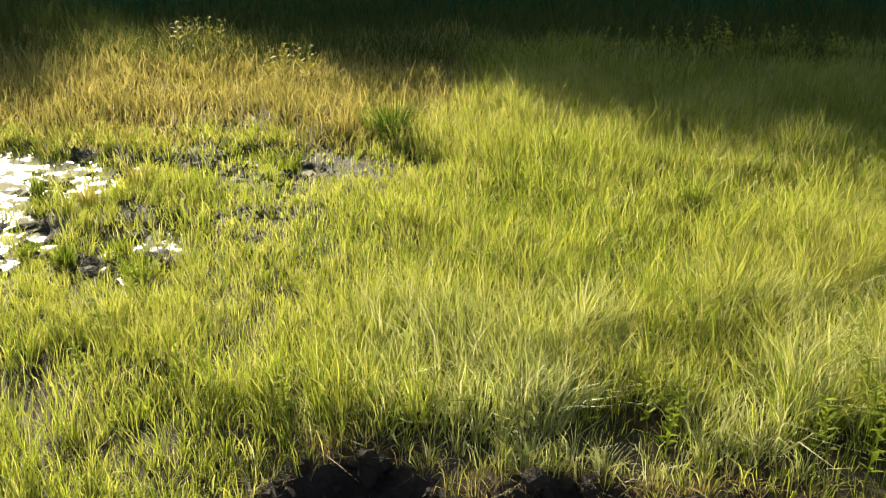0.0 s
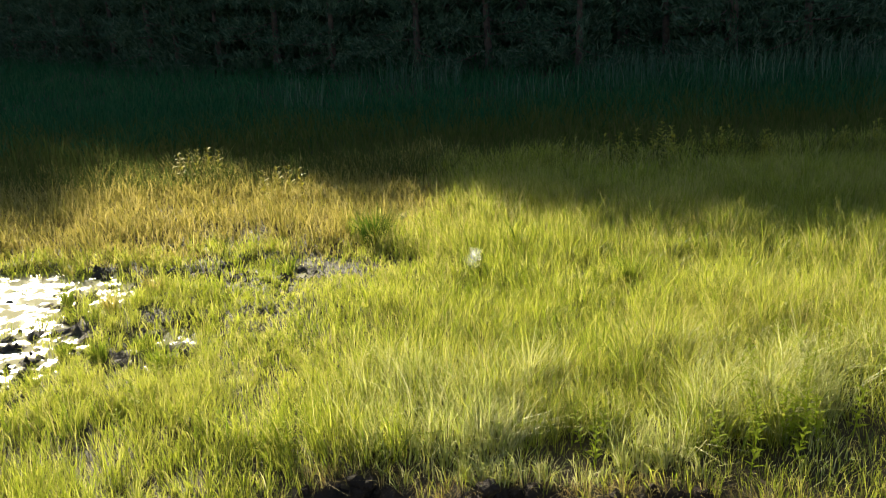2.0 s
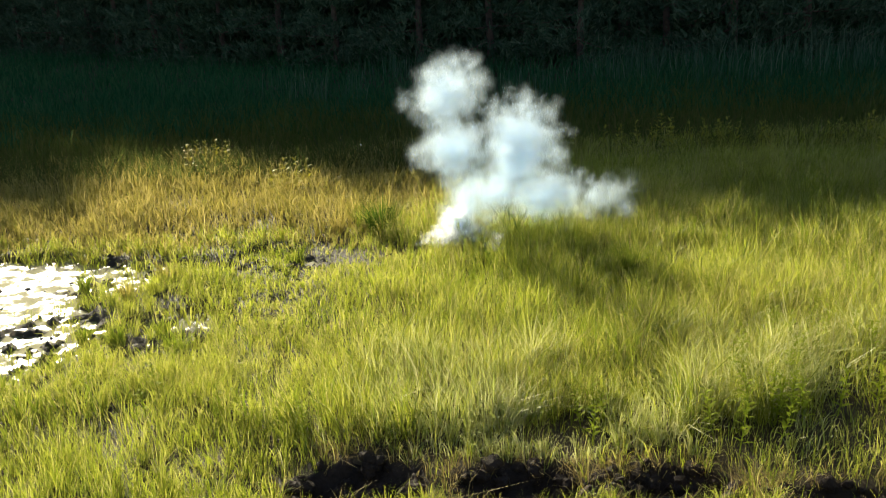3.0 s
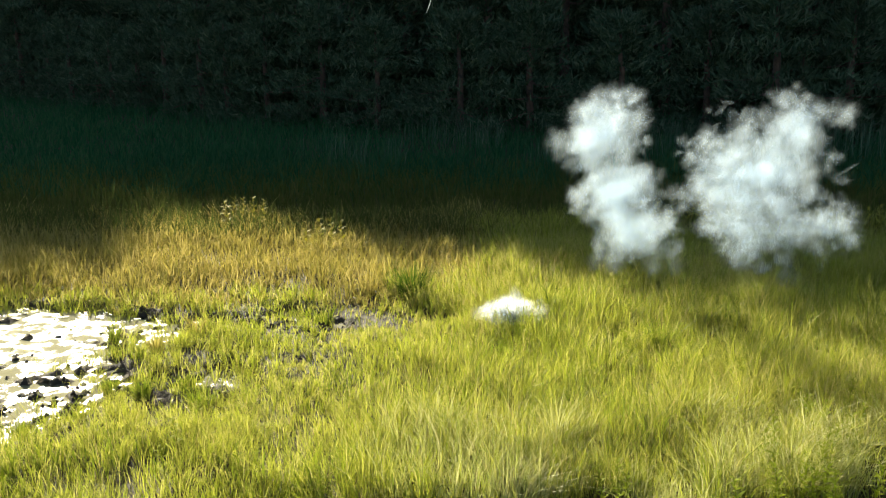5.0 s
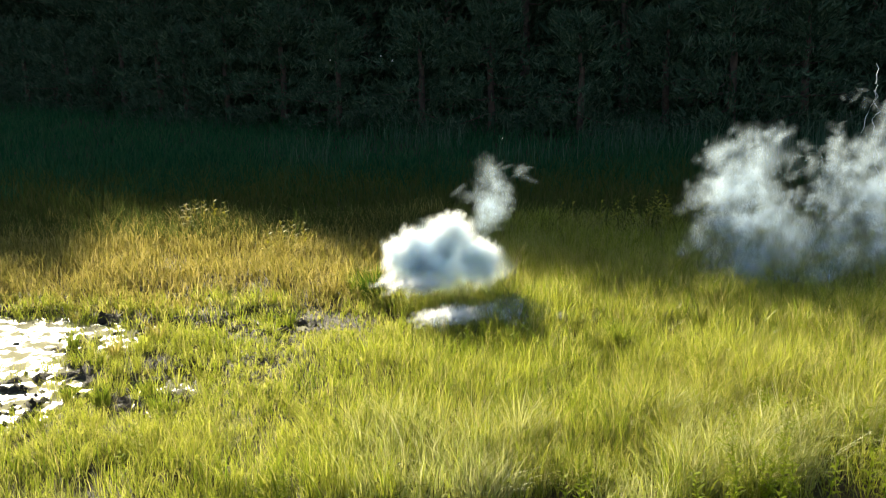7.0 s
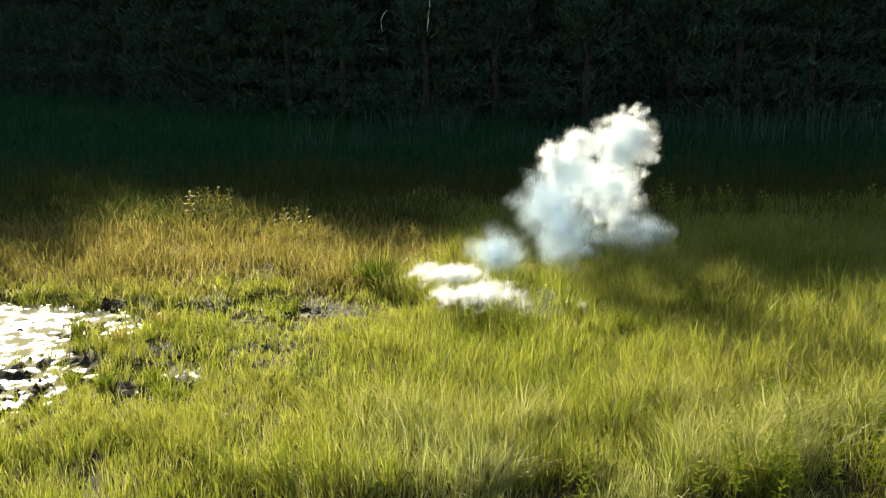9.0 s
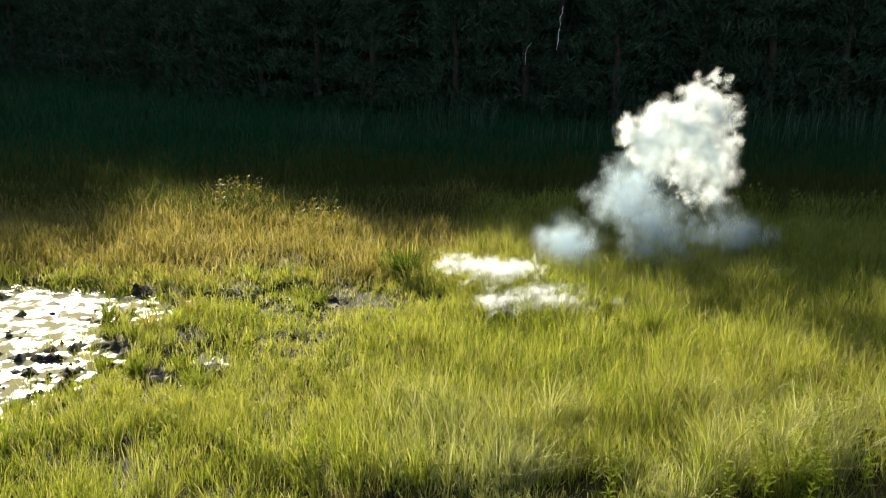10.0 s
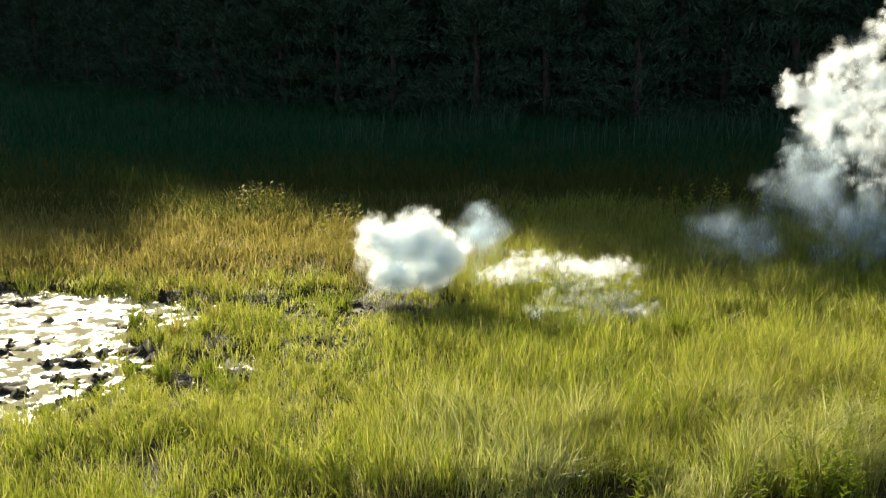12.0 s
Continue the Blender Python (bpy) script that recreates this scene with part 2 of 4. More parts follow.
def mesh_object(name, verts, faces, material, parent=None, smooth=False):
    me = bpy.data.meshes.new(name)
    me.from_pydata(verts if isinstance(verts, list) else verts.tolist(), [], faces if isinstance(faces, list) else faces.tolist())
    me.materials.append(material)
    if smooth:
        me.shade_smooth()
    ob = new(name, me)
    ob.parent = parent
    return ob


def big_mesh(name, co, tris, material):
    """A mesh of very many triangles, straight from arrays."""
    me = bpy.data.meshes.new(name)
    me.vertices.add(len(co))
    me.vertices.foreach_set("co", np.ascontiguousarray(co, np.float32).ravel())
    me.loops.add(tris.size)
    me.loops.foreach_set("vertex_index", np.ascontiguousarray(tris, np.int32).ravel())
    me.polygons.add(len(tris))
    me.polygons.foreach_set("loop_start", np.arange(0, tris.size, 3, dtype=np.int32))
    me.materials.append(material)
    me.update(calc_edges=True)
    me.validate()
    return me


def part(name, bm, material, parent, label=""):
    me = bpy.data.meshes.new(name)
    bm.to_mesh(me)
    bm.free()
    me.materials.append(material)
    ob = new(name, me)
    ob.parent = parent
    if label:
        tagged(ob, label)
    return ob


def blade_mesh(name, x, y, z, height, width, lean_x, lean_y, material, curl=1.0):
    """Grass: each blade a tapered, bent strip."""
    n = len(x)
    a = rng.uniform(0, math.pi, n)
    wx, wy = np.cos(a) * width / 2, np.sin(a) * width / 2
    co = np.empty((n, 5, 3))
    for k, (s, wide) in enumerate(((0, 1), (0, 1), (0.55, 0.8), (0.55, 0.8), (1, 0))):
        side = -1 if k % 2 else 1
        b = s ** 2 * curl
        co[:, k, 0] = x + lean_x * height * b + side * wx * wide
        co[:, k, 1] = y + lean_y * height * b + side * wy * wide
        co[:, k, 2] = z + height * (s - 0.3 * b * np.minimum(1.5, lean_x ** 2 + lean_y ** 2)) - (0.02 if s == 0 else 0)
    tri = np.array([[0, 1, 2], [1, 3, 2], [2, 3, 4]])
    tris = (np.arange(n)[:, None, None] * 5 + tri[None]).reshape(-1, 3)
    return big_mesh(name, co.reshape(-1, 3), tris, material)


def scatter(n, y0, y1, power=1.0, spare=0.8):
    """Random places in the wedge of ground between two distances."""
    y = y0 + (y1 - y0) * rng.random(n) ** power
    half = (y + 1.9) * 0.52 + spare
    return 0.25 + half * rng.uniform(-1, 1, n), y


def strip(x, y):
    """The trodden, half-bare strip between the turf and the tall grass."""
    v = y + 0.5 * (cloudy(x, y, 2.2, 36) - 0.5) + 0.18 * (cloudy(x, y, 7.0, 37) - 0.5)
    return step(1.75, 1.95, v) * step(2.62, 2.5, v) * step(-0.85, -0.45, x)


def golden(x, y):
    """The share of dry, golden grass: the dry bank behind the pool."""
    edge = 0.7 * (cloudy(x, y, 1.2, 21) - 0.5)
    return step(-0.25, 0.35, (y - 6.0) + edge + np.clip(-x - 0.9, -1.2, 0) * 0.9) * step(0.5, -0.5, x + edge)


def grassy(x, y):
    """The share of ground that grass covers, 0 to 1."""
    d = 0.55 + (0.9 + 0.9 * step(4.2, 2.6, y)) * (cloudy(x, y, 2.8, 11) - 0.42)
    w = wet(x, y)
    d = d * step(0.02, -0.16, w + 0.12 * (cloudy(x, y, 5, 12) - 0.5))
    path = np.maximum(oval(x, y, -1.0, 5.75, 1.0, 0.32, -6), oval(x, y, -1.6, 5.0, 0.7, 1.0, 15) * 0.3)
    d = d * (1 - 0.5 * step(0.0, 0.5, path + 0.3 * (cloudy(x, y, 3.5, 14) - 0.5)))
    d = d * (1 - step(-0.15, 0.2, pit(x, y) + 0.35 * (cloudy(x, y, 6, 15) - 0.5)))
    d = d * (1 - 0.8 * strip(x, y)) + 0.55 * np.clip(2 * oval(x, y, 0.7, 2.95, 0.65, 0.4), 0, 1)
    return np.clip(d * (1 - 0.65 * step(0.0, 0.5, gap(x, y) + 0.5 * (cloudy(x, y, 5, 18) - 0.5))), 0, 1)


def tall(x, y):
    """Height of the grass, metres."""
    h = 0.23 + 0.16 * (cloudy(x, y, 1.4, 31) - 0.4) + 0.2 * (cloudy(x, y, 4.5, 33) - 0.5)
    w = wet(x, y)
    h = h * (0.38 + 0.62 * step(-0.1, -0.75, w))
    path = np.maximum(oval(x, y, -1.0, 5.75, 1.3, 0.5, -6), oval(x, y, -1.6, 5.0, 0.8, 1.1, 15) * 0.8)
    h = h * (1 - 0.6 * step(0.0, 0.5, path))
    h = h * (0.36 + 0.64 * step(2.4, 2.62, y + 0.5 * (cloudy(x, y, 2.2, 36) - 0.5))) * (1 + 0.18 * step(3.6, 2.9, y))
    h = h * (1 - 0.35 * np.clip(2 * oval(x, y, 0.75, 2.8, 0.6, 0.45), 0, 1))
    return np.maximum(h, 0.035)


# ---- ground and water ----
def spaced(lo, hi, fine):
    inner = np.arange(lo, hi + fine / 2, fine)
    out = [0.12]
    while sum(out) < 900:
        out.append(out[-1] * 1.22)
    o = np.cumsum(out)
    return np.concatenate([lo - o[::-1], inner, hi + o])


gx, gy = np.meshgrid(spaced(-5.4, 3.4, 0.04), spaced(1.3, 9.0, 0.036))
cols = gx.shape[1]
verts = np.stack([gx, gy, ground_z(gx, gy)], -1).reshape(-1, 3)
idx = np.arange(gx.size).reshape(gx.shape)
quads = np.stack([idx[:-1, :-1], idx[:-1, 1:], idx[1:, 1:], idx[1:, :-1]], -1).reshape(-1, 4)
ground = mesh_object("ground", verts, quads, SOIL, smooth=True)
ground.data.materials.append(MUD)
ground.data.materials.append(PEAT)
mid = verts[quads].mean(1)
slot = np.where(pit(mid[:, 0], mid[:, 1]) > -0.05, 2, np.where(wet(mid[:, 0], mid[:, 1]) > -0.28, 1, 0))
ground.data.polygons.foreach_set("material_index", slot.astype(np.int32))
tagged(ground, "boggy meadow ground of dark soil and wet mud", "ground", kind="structure")

px, py = np.meshgrid(np.linspace(-7.5, -0.9, 60), np.linspace(2.6, 6.8, 40))
idx = np.arange(px.size).reshape(px.shape)
water = mesh_object("water", np.stack([px, py, np.full(px.shape, -0.17)], -1).reshape(-1, 3),
                    np.stack([idx[:-1, :-1], idx[:-1, 1:], idx[1:, 1:], idx[1:, :-1]], -1).reshape(-1, 4), WATER)
tagged(water, "shallow glaring bog pool between mud and sedge", "water", kind="structure")


# ---- grass ----
def hashed(i, j, seed):
    h = np.sin(i * 127.1 + j * 311.7 + seed * 74.7) * 43758.5453
    return h - np.floor(h)


def tufted(x, y, cell):
    """Draws places together into tufts. Gives the places, the way out of each tuft, and a number of its own for each tuft."""
    x, y = x + 0.5 * cell * (lattice(x, y, 0.7 / cell, 44) - 0.5), y + 0.5 * cell * (lattice(x, y, 0.7 / cell, 45) - 0.5)
    i, j = np.floor(x / cell), np.floor(y / cell)
    cx, cy = (i + 0.5 + 0.5 * (hashed(i, j, 1) - 0.5)) * cell, (j + 0.5 + 0.5 * (hashed(i, j, 2) - 0.5)) * cell
    pull = 0.45 + 0.5 * hashed(i, j, 3)
    dx, dy = (x - cx) * pull, (y - cy) * pull
    return cx + dx, cy + dy, dx / cell, dy / cell, hashed(i, j, 4)


def grass_patch(name, label, n, y0, y1, power, material, width, factor, lean, choose, spare=0.8, height=None, cell=0.085):
    x, y = scatter(n, y0, y1, power, spare)
    keep = rng.random(n) < choose(x, y)
    x, y, ox, oy, own = tufted(x[keep], y[keep], cell)
    stay = (own > 0.1 + 0.16 * step(4.8, 3.2, y)) | (rng.random(len(x)) < 0.3)
    x, y, ox, oy, own = x[stay], y[stay], ox[stay], oy[stay], own[stay]
    h = (tall(x, y) if height is None else height(x, y)) * factor * rng.uniform(0.5, 1.2, len(x)) * (0.72 + 0.55 * own)
    lx = rng.normal(0.06, lean, len(x)) + 0.3 * (lattice(x, y, 4.0, 41) - 0.5) + 1.1 * ox
    ly = rng.normal(-0.02, lean, len(x)) + 0.3 * (lattice(x, y, 4.0, 43) - 0.5) + 1.1 * oy
    w = width * rng.uniform(0.5, 1.4, len(x)) * np.clip((y + 1.7) / 6, 0.75, 3)
    ob = new(name, blade_mesh(name, x, y, ground_z(x, y), h, w, lx, ly, material))
    return tagged(ob, label, "grass", kind="stuff")


grass_patch("meadow_grass", "lush yellow-green meadow grass in full sun", 400000, 1.15, 9.8, 0.9, MEADOW, 0.0046, 1.0, 0.42,
            lambda x, y: grassy(x, y) * (1 - golden(x, y)))
grass_patch("seed_grass", "fine pale seed plumes over the meadow grass", 120000, 2.2, 9.6, 0.9, PLUME, 0.003, 1.2, 0.4,
            lambda x, y: grassy(x, y) * (1 - golden(x, y)) * step(2.4, 3.6, y) * step(0.3, 0.6, cloudy(x, y, 0.9, 51)))
grass_patch("dry_grass", "dry golden grass on the bank behind the pool", 130000, 5.4, 10.5, 1.0, DRY, 0.006, 0.85, 0.5,
            lambda x, y: grassy(x, y) * golden(x, y))
grass_patch("straw_grass", "pale bent straw stalks along the cut peat edge", 52000, 2.2, 3.5, 1.0, STRAW, 0.0065, 0.95, 0.4,
            lambda x, y: (1 - step(-0.3, 0.1, pit(x, y))) * step(0.38, 0.6, cloudy(x, y, 2.6, 61)) * step(-0.8, 0.3, x) * 0.9)
grass_patch("broad_grass", "broad bright green grass blades standing over the meadow", 30000, 2.3, 6.0, 0.9, SEDGE, 0.0085, 1.0, 0.32,
            lambda x, y: grassy(x, y) * step(0.42, 0.62, cloudy(x, y, 1.8, 101)) * (1 - golden(x, y)) * 0.7)
grass_patch("bog_grass", "short sparse sedge growing out of the wet mud", 90000, 3.0, 6.6, 1.0, MEADOW, 0.0042, 1.0, 0.5,
            lambda x, y: step(-0.5, -0.25, wet(x, y)) * step(0.5, 0.0, wet(x, y)) * step(0.4, 0.55, cloudy(x, y, 5.0, 66) - 0.2 * np.clip(wet(x, y), 0, 1)) * step(-1.0, -1.5, x), 0.8,
            lambda x, y: 0.07 + 0.13 * cloudy(x, y, 5.0, 67))
grass_patch("turf_grass", "short dense yellow-green turf at the near edge", 60000, 0.7, 2.5, 1.0, MEADOW, 0.004, 1.0, 0.4,
            lambda x, y: np.clip(0.35 + 1.4 * (cloudy(x, y, 3.0, 63) - 0.3), 0, 1) * (1 - step(-0.2, 0.1, pit(x, y) + 0.5 * (cloudy(x, y, 6, 15) - 0.5))) * (1 - 0.75 * strip(x, y)), 0.5,
            lambda x, y: 0.06 + 0.1 * cloudy(x, y, 2.0, 64) + 0.06 * step(-0.6, -1.2, x))
grass_patch("dead_grass", "brown and straw-yellow dead turf round the peat", 26000, 1.5, 2.7, 1.0, DEAD, 0.004, 1.0, 0.8,
            lambda x, y: step(-0.9, -0.2, pit(x, y)) * step(0.25, 0.0, pit(x, y)) * step(0.35, 0.6, cloudy(x, y, 4.0, 68)), 0.3,
            lambda x, y: 0.06 + 0.08 * cloudy(x, y, 4.0, 69))
# band behind the sunlit meadow, with the trees' shade put into its colour
grass_patch("shade_olive_grass", "meadow grass coloured olive for the trees' shade", 70000, 8.8, 15.0, 1.0, SHADE_OLIVE, 0.006, 1.0, 0.3,
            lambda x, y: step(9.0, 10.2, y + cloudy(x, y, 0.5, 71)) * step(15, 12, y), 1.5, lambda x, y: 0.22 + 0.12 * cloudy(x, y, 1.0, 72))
# from here to the wood the shade is also in the grass colour
grass_patch("shade_toned_grass", "rough grass by the trees, coloured dark green for their deep shade", 110000, 11.5, 42.0, 1.6, SHADE_TONED, 0.008, 1.0, 0.35,
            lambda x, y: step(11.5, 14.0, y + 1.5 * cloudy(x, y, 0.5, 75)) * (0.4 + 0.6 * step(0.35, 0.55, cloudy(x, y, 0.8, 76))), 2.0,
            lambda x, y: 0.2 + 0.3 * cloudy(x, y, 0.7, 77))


def outer_grass():
    """The same meadow, coarser, on both sides and behind."""
    n = 130000
    x, y = rng.uniform(-16, 16, n), rng.uniform(-12, 15, n)
    half = (y + 1.9) * 0.52 + 0.6
    keep = (np.abs(x - 0.25) > half) | (y < 0.85)
    keep &= rng.random(n) < step(0.02, -0.16, wet(x, y)) * np.clip(0.6 + 1.2 * (cloudy(x, y, 1.2, 99) - 0.4), 0, 1)
    x, y = x[keep], y[keep]
    h = (0.1 + 0.18 * cloudy(x, y, 0.9, 98)) * rng.uniform(0.6, 1.2, len(x))
    ob = new("outer_grass", blade_mesh("outer_grass", x, y, ground_z(x, y), h, 0.011 * rng.uniform(0.6, 1.3, len(x)), rng.normal(0.06, 0.35, len(x)), rng.normal(0, 0.35, len(x)), MEADOW))
    tagged(ob, "yellow-green meadow grass round the standing place", "grass", kind="stuff")


outer_grass()


YOUNG = leaf_material("young_pine_needles", [(0.0, (0.035, 0.075, 0.045)), (0.6, (0.07, 0.125, 0.08)), (1.0, (0.14, 0.19, 0.13))], (0.06, 0.09, 0.055), 1.2, 0.2, 0.0)
RUSH = leaf_material("rush_blades", [(0.0, (0.03, 0.07, 0.008)), (0.6, (0.07, 0.13, 0.012)), (1.0, (0.16, 0.22, 0.03))], (0.06, 0.12, 0.012), 4.0, 0.45, 0.02)


# ---- the trees ----
def tree_line(x):
    """How far off the edge of the wood runs."""
    return float(np.interp(x, [-46, -15, -6.5, -2, 3.5, 12, 30], [56, 37, 25.6, 23.6, 22.3, 21.8, 24]))


def tube(bm, a, b, r0, r1, sides=7, bend=0.0):
    a, b = Vector(a), Vector(b)
    axis = (b - a).normalized()
    u = axis.orthogonal().normalized()
    v = axis.cross(u)
    rings = []
    for k in range(4):
        s = k / 3
        c = a.lerp(b, s) + Vector((0, 0, bend * math.sin(s * math.pi)))
        r = r0 + (r1 - r0) * s
        rings.append([bm.verts.new(c + (u * math.cos(i * math.tau / sides) + v * math.sin(i * math.tau / sides)) * r) for i in range(sides)])
    for p, q in zip(rings, rings[1:]):
        for i in range(sides):
            bm.faces.new((p[i], p[(i + 1) % sides], q[(i + 1) % sides], q[i]))
    bm.faces.new(rings[-1])


def tufts(places, ways, blades, length, width, spread):
    """Tufts of needles: narrow blades that fan out round a way."""
    n = len(places) * blades
    p = np.repeat(places, blades, 0) + rng.normal(0, length * 0.25, (n, 3))
    d = np.repeat(ways, blades, 0) + rng.normal(0, spread, (n, 3))
    d /= np.linalg.norm(d, axis=1, keepdims=True)
    side = np.cross(d, rng.normal(size=(n, 3)))
    side *= (width / 2) / np.linalg.norm(side, axis=1, keepdims=True)
    size = length * rng.uniform(0.6, 1.3, (n, 1))
    co = np.stack([p + side, p - side, p + d * size], 1).reshape(-1, 3)
    return co, np.arange(n * 3).reshape(-1, 3)


def pine(height, low, needles=NEEDLE, label="dark green pine with limbs down to the grass"):
    """A pine with limbs almost to the ground."""
    tree = new("pine_tree")
    bm = bmesh.new()
    tube(bm, (0, 0, -0.2), (rng.uniform(-0.2, 0.2), 0, height * 0.55), 0.15, 0.09, 9)
    tube(bm, (0, 0, height * 0.54), (0, 0, height * 0.97), 0.09, 0.02, 7)
    part("trunk", bm, BARK, tree)
    places, ways = [], []
    z, whorl = low, 0
    while z < height - 0.4:
        reach = (0.9 + 1.5 * (1 - ((z - 0.35 * height) / (0.7 * height)) ** 2)) * rng.uniform(0.75, 1.1)
        reach = max(0.35, min(reach, (height - z) * 0.6 + 0.3))
        for k in range(5):
            a = whorl * 0.9 + k * math.tau / 5 + rng.uniform(-0.35, 0.35)
            r = reach * rng.uniform(0.65, 1.15)
            drop = rng.uniform(-0.35, 0.15) if z < height * 0.4 else rng.uniform(0.05, 0.5)
            tip = np.array([math.cos(a) * r, math.sin(a) * r, z + drop * r])
            if k < 2 and z < height * 0.5:
                bm = bmesh.new()
                tube(bm, (0, 0, z), tip * 0.92 + np.array([0, 0, z * 0.08]), 0.035, 0.008, 5, -0.08)
                part("limb", bm, BARK, tree)
            for s in np.linspace(0.3, 1.0, 6):
                for _ in range(3):
                    jit = rng.normal(0, 0.2 * r / 2 + 0.08, 3) * (1, 1, 0.55)
                    places.append(np.array([0, 0, z]) * (1 - s) + tip * s + jit)
                    ways.append(np.array([math.cos(a) * 0.7, math.sin(a) * 0.7, 0.75]))
        z += rng.uniform(0.42, 0.6)
        whorl += 1
    co, tris = tufts(np.array(places), np.array(ways), 6, 0.31, 0.062, 0.55)
    crown = new("crown", big_mesh("crown", co, tris, needles))
    crown.parent = tree
    return tagged(tree, label, "tree", "pines at the wood's edge")


def wood():
    kinds = {h: pine(h, low) for h, low in ((8.6, 0.35), (9.6, 0.3), (11.0, 0.4), (13.0, 0.6))}
    used = set()

    def plant(x, y, h):
        k = min(kinds, key=lambda v: abs(v - h))
        m = pose(x, y, float(ground_z(x, y)), 0, 0, rng.uniform(0, 360))
        tree = copy_thing(kinds[k], m) if k in used else kinds[k]
        used.add(k)
        tree.matrix_basis = m @ Matrix.Scale(h / k, 4)
    x = -46.0
    while x < 15:
        y = tree_line(x)
        want = float(np.interp(x, [-46, -30, -16, -13, -9, -6.5, -4.5, -2, 14], [13, 13, 13.0, 12.0, 10.4, 9.0, 8.5, 8.5, 8.7]))
        plant(x, y + rng.uniform(-0.4, 0.6), want)
        plant(x + 1.1, y + 3.2 + rng.uniform(-0.5, 0.5), want + 0.5)
        plant(x + 0.4, y + 6.8 + rng.uniform(-0.8, 0.8), want + 1.2)
        x += rng.uniform(1.7, 2.4) if x > -26 else 2.6
    plant(-20.9, 39.5, 14.6)
    plant(-20.1, 39.5, 15.0)
    for x, y, h in ((-5.4, 23.6, 8.3), (-3.9, 22.9, 7.9), (-2.6, 23.4, 8.1), (6.8, 21.0, 8.1)):
        plant(x, y, h)
    young = pine(4.6, 0.3, YOUNG, "young blue-green pine at the wood's edge")
    edge_x, edge_y = [-18, -15, -9, -5, -2, 3, 8, 12], [33, 30.5, 24.5, 21, 19.2, 18.2, 17.6, 17.4]
    used_young, x = False, -18.0
    while x < 12:
        y = float(np.interp(x, edge_x, edge_y)) + rng.uniform(-0.3, 0.7)
        m = pose(x, y, float(ground_z(x, y)), 0, 0, rng.uniform(0, 360)) @ Matrix.Scale(rng.uniform(0.66, 0.88), 4)
        if used_young:
            copy_thing(young, m)
        else:
            young.matrix_basis, used_young = m, True
        x += rng.uniform(1.0, 1.9)


def wood_backdrop():
    """The depth of the wood: a dark, ragged mass of trees far behind the edge."""
    xs = np.arange(-90, 70, 0.7)
    ys = np.array([tree_line(float(np.clip(v, -40, 30))) for v in xs]) + 15
    tops = 7.5 + 3.5 * cloudy(xs, ys, 0.35, 81)
    co, faces = [], []
    for k, (vx, vy, vt) in enumerate(zip(xs, ys, tops)):
        co += [(vx, vy, 0.2), (vx, vy + 0.8 * lattice(vx, 3, 0.6), vt * 0.5), (vx, vy + 1.5, vt), (vx, vy + 5, vt), (vx, vy + 5, 0.2)]
        if k:
            a, b = 5 * (k - 1), 5 * k
            faces += [(a + i, b + i, b + i + 1, a + i + 1) for i in range(4)]
    ob = mesh_object("backdrop", co, faces, NEEDLE)
    tagged(ob, "dark mass of the wood behind its edge", "wood", kind="structure")


# ---- plants that stand apart ----
def tussock(x, y, height, blades, material, label, spread=0.5, wide=0.006):
    n = blades
    a, r = rng.uniform(0, math.tau, n), rng.random(n) ** 0.6 * height * 0.28
    bx, by = np.cos(a) * r, np.sin(a) * r
    h = height * rng.uniform(0.45, 1.1, n)
    lean = rng.uniform(0.1, 1.0, n) * spread * 1.6
    me = blade_mesh("sedge_tussock", bx, by, np.zeros(n), h, wide * rng.uniform(0.6, 1.3, n), np.cos(a) * lean, np.sin(a) * lean, material)
    ob = new("sedge_tussock", me)
    ob.matrix_basis = pose(x, y, float(ground_z(x, y)) - 0.005)
    return tagged(ob, label, "sedge", "sedge tussocks in the bog")


def leaf_shape(length, width):
    bm = bmesh.new()
    left = [bm.verts.new((-width * w / 2, length * s, length * (0.25 * s - 0.35 * s * s))) for s, w in ((0.15, 0.5), (0.45, 1.0), (0.75, 0.65))]
    right = [bm.verts.new((width * w / 2, length * s, length * (0.25 * s - 0.35 * s * s))) for s, w in ((0.15, 0.5), (0.45, 1.0), (0.75, 0.65))]
    foot, tip = bm.verts.new((0, 0, 0)), bm.verts.new((0, length, -0.12 * length))
    bm.faces.new((foot, right[0], left[0]))
    for i in range(2):
        bm.faces.new((left[i], right[i], right[i + 1], left[i + 1]))
    bm.faces.new((left[2], right[2], tip))
    me = bpy.data.meshes.new("leaf")
    bm.to_mesh(me)
    bm.free()
    return me


def herb(height, leaves, material, label, length=0.05, width=0.017):
    """A leafy upright herb: stem and single leaves."""
    plant = new("meadow_herb")
    bm = bmesh.new()
    tube(bm, (0, 0, -0.02), (0.02, 0.01, height), 0.0035, 0.0015, 5)
    part("stem", bm, material, plant)
    me = leaf_shape(length, width)
    me.materials.append(material)
    for k in range(leaves):
        s = 0.2 + 0.8 * k / leaves
        leaf = new("leaf", me)
        leaf.parent = plant
        leaf.matrix_basis = pose(0.02 * s, 0.01 * s, height * s, rng.uniform(0, 45), 0, k * 137.5 + rng.uniform(-20, 20)) @ Matrix.Scale(rng.uniform(0.7, 1.2) * (1.15 - 0.5 * s), 4)
    return tagged(plant, label, "plant", "leafy herbs in the meadow")


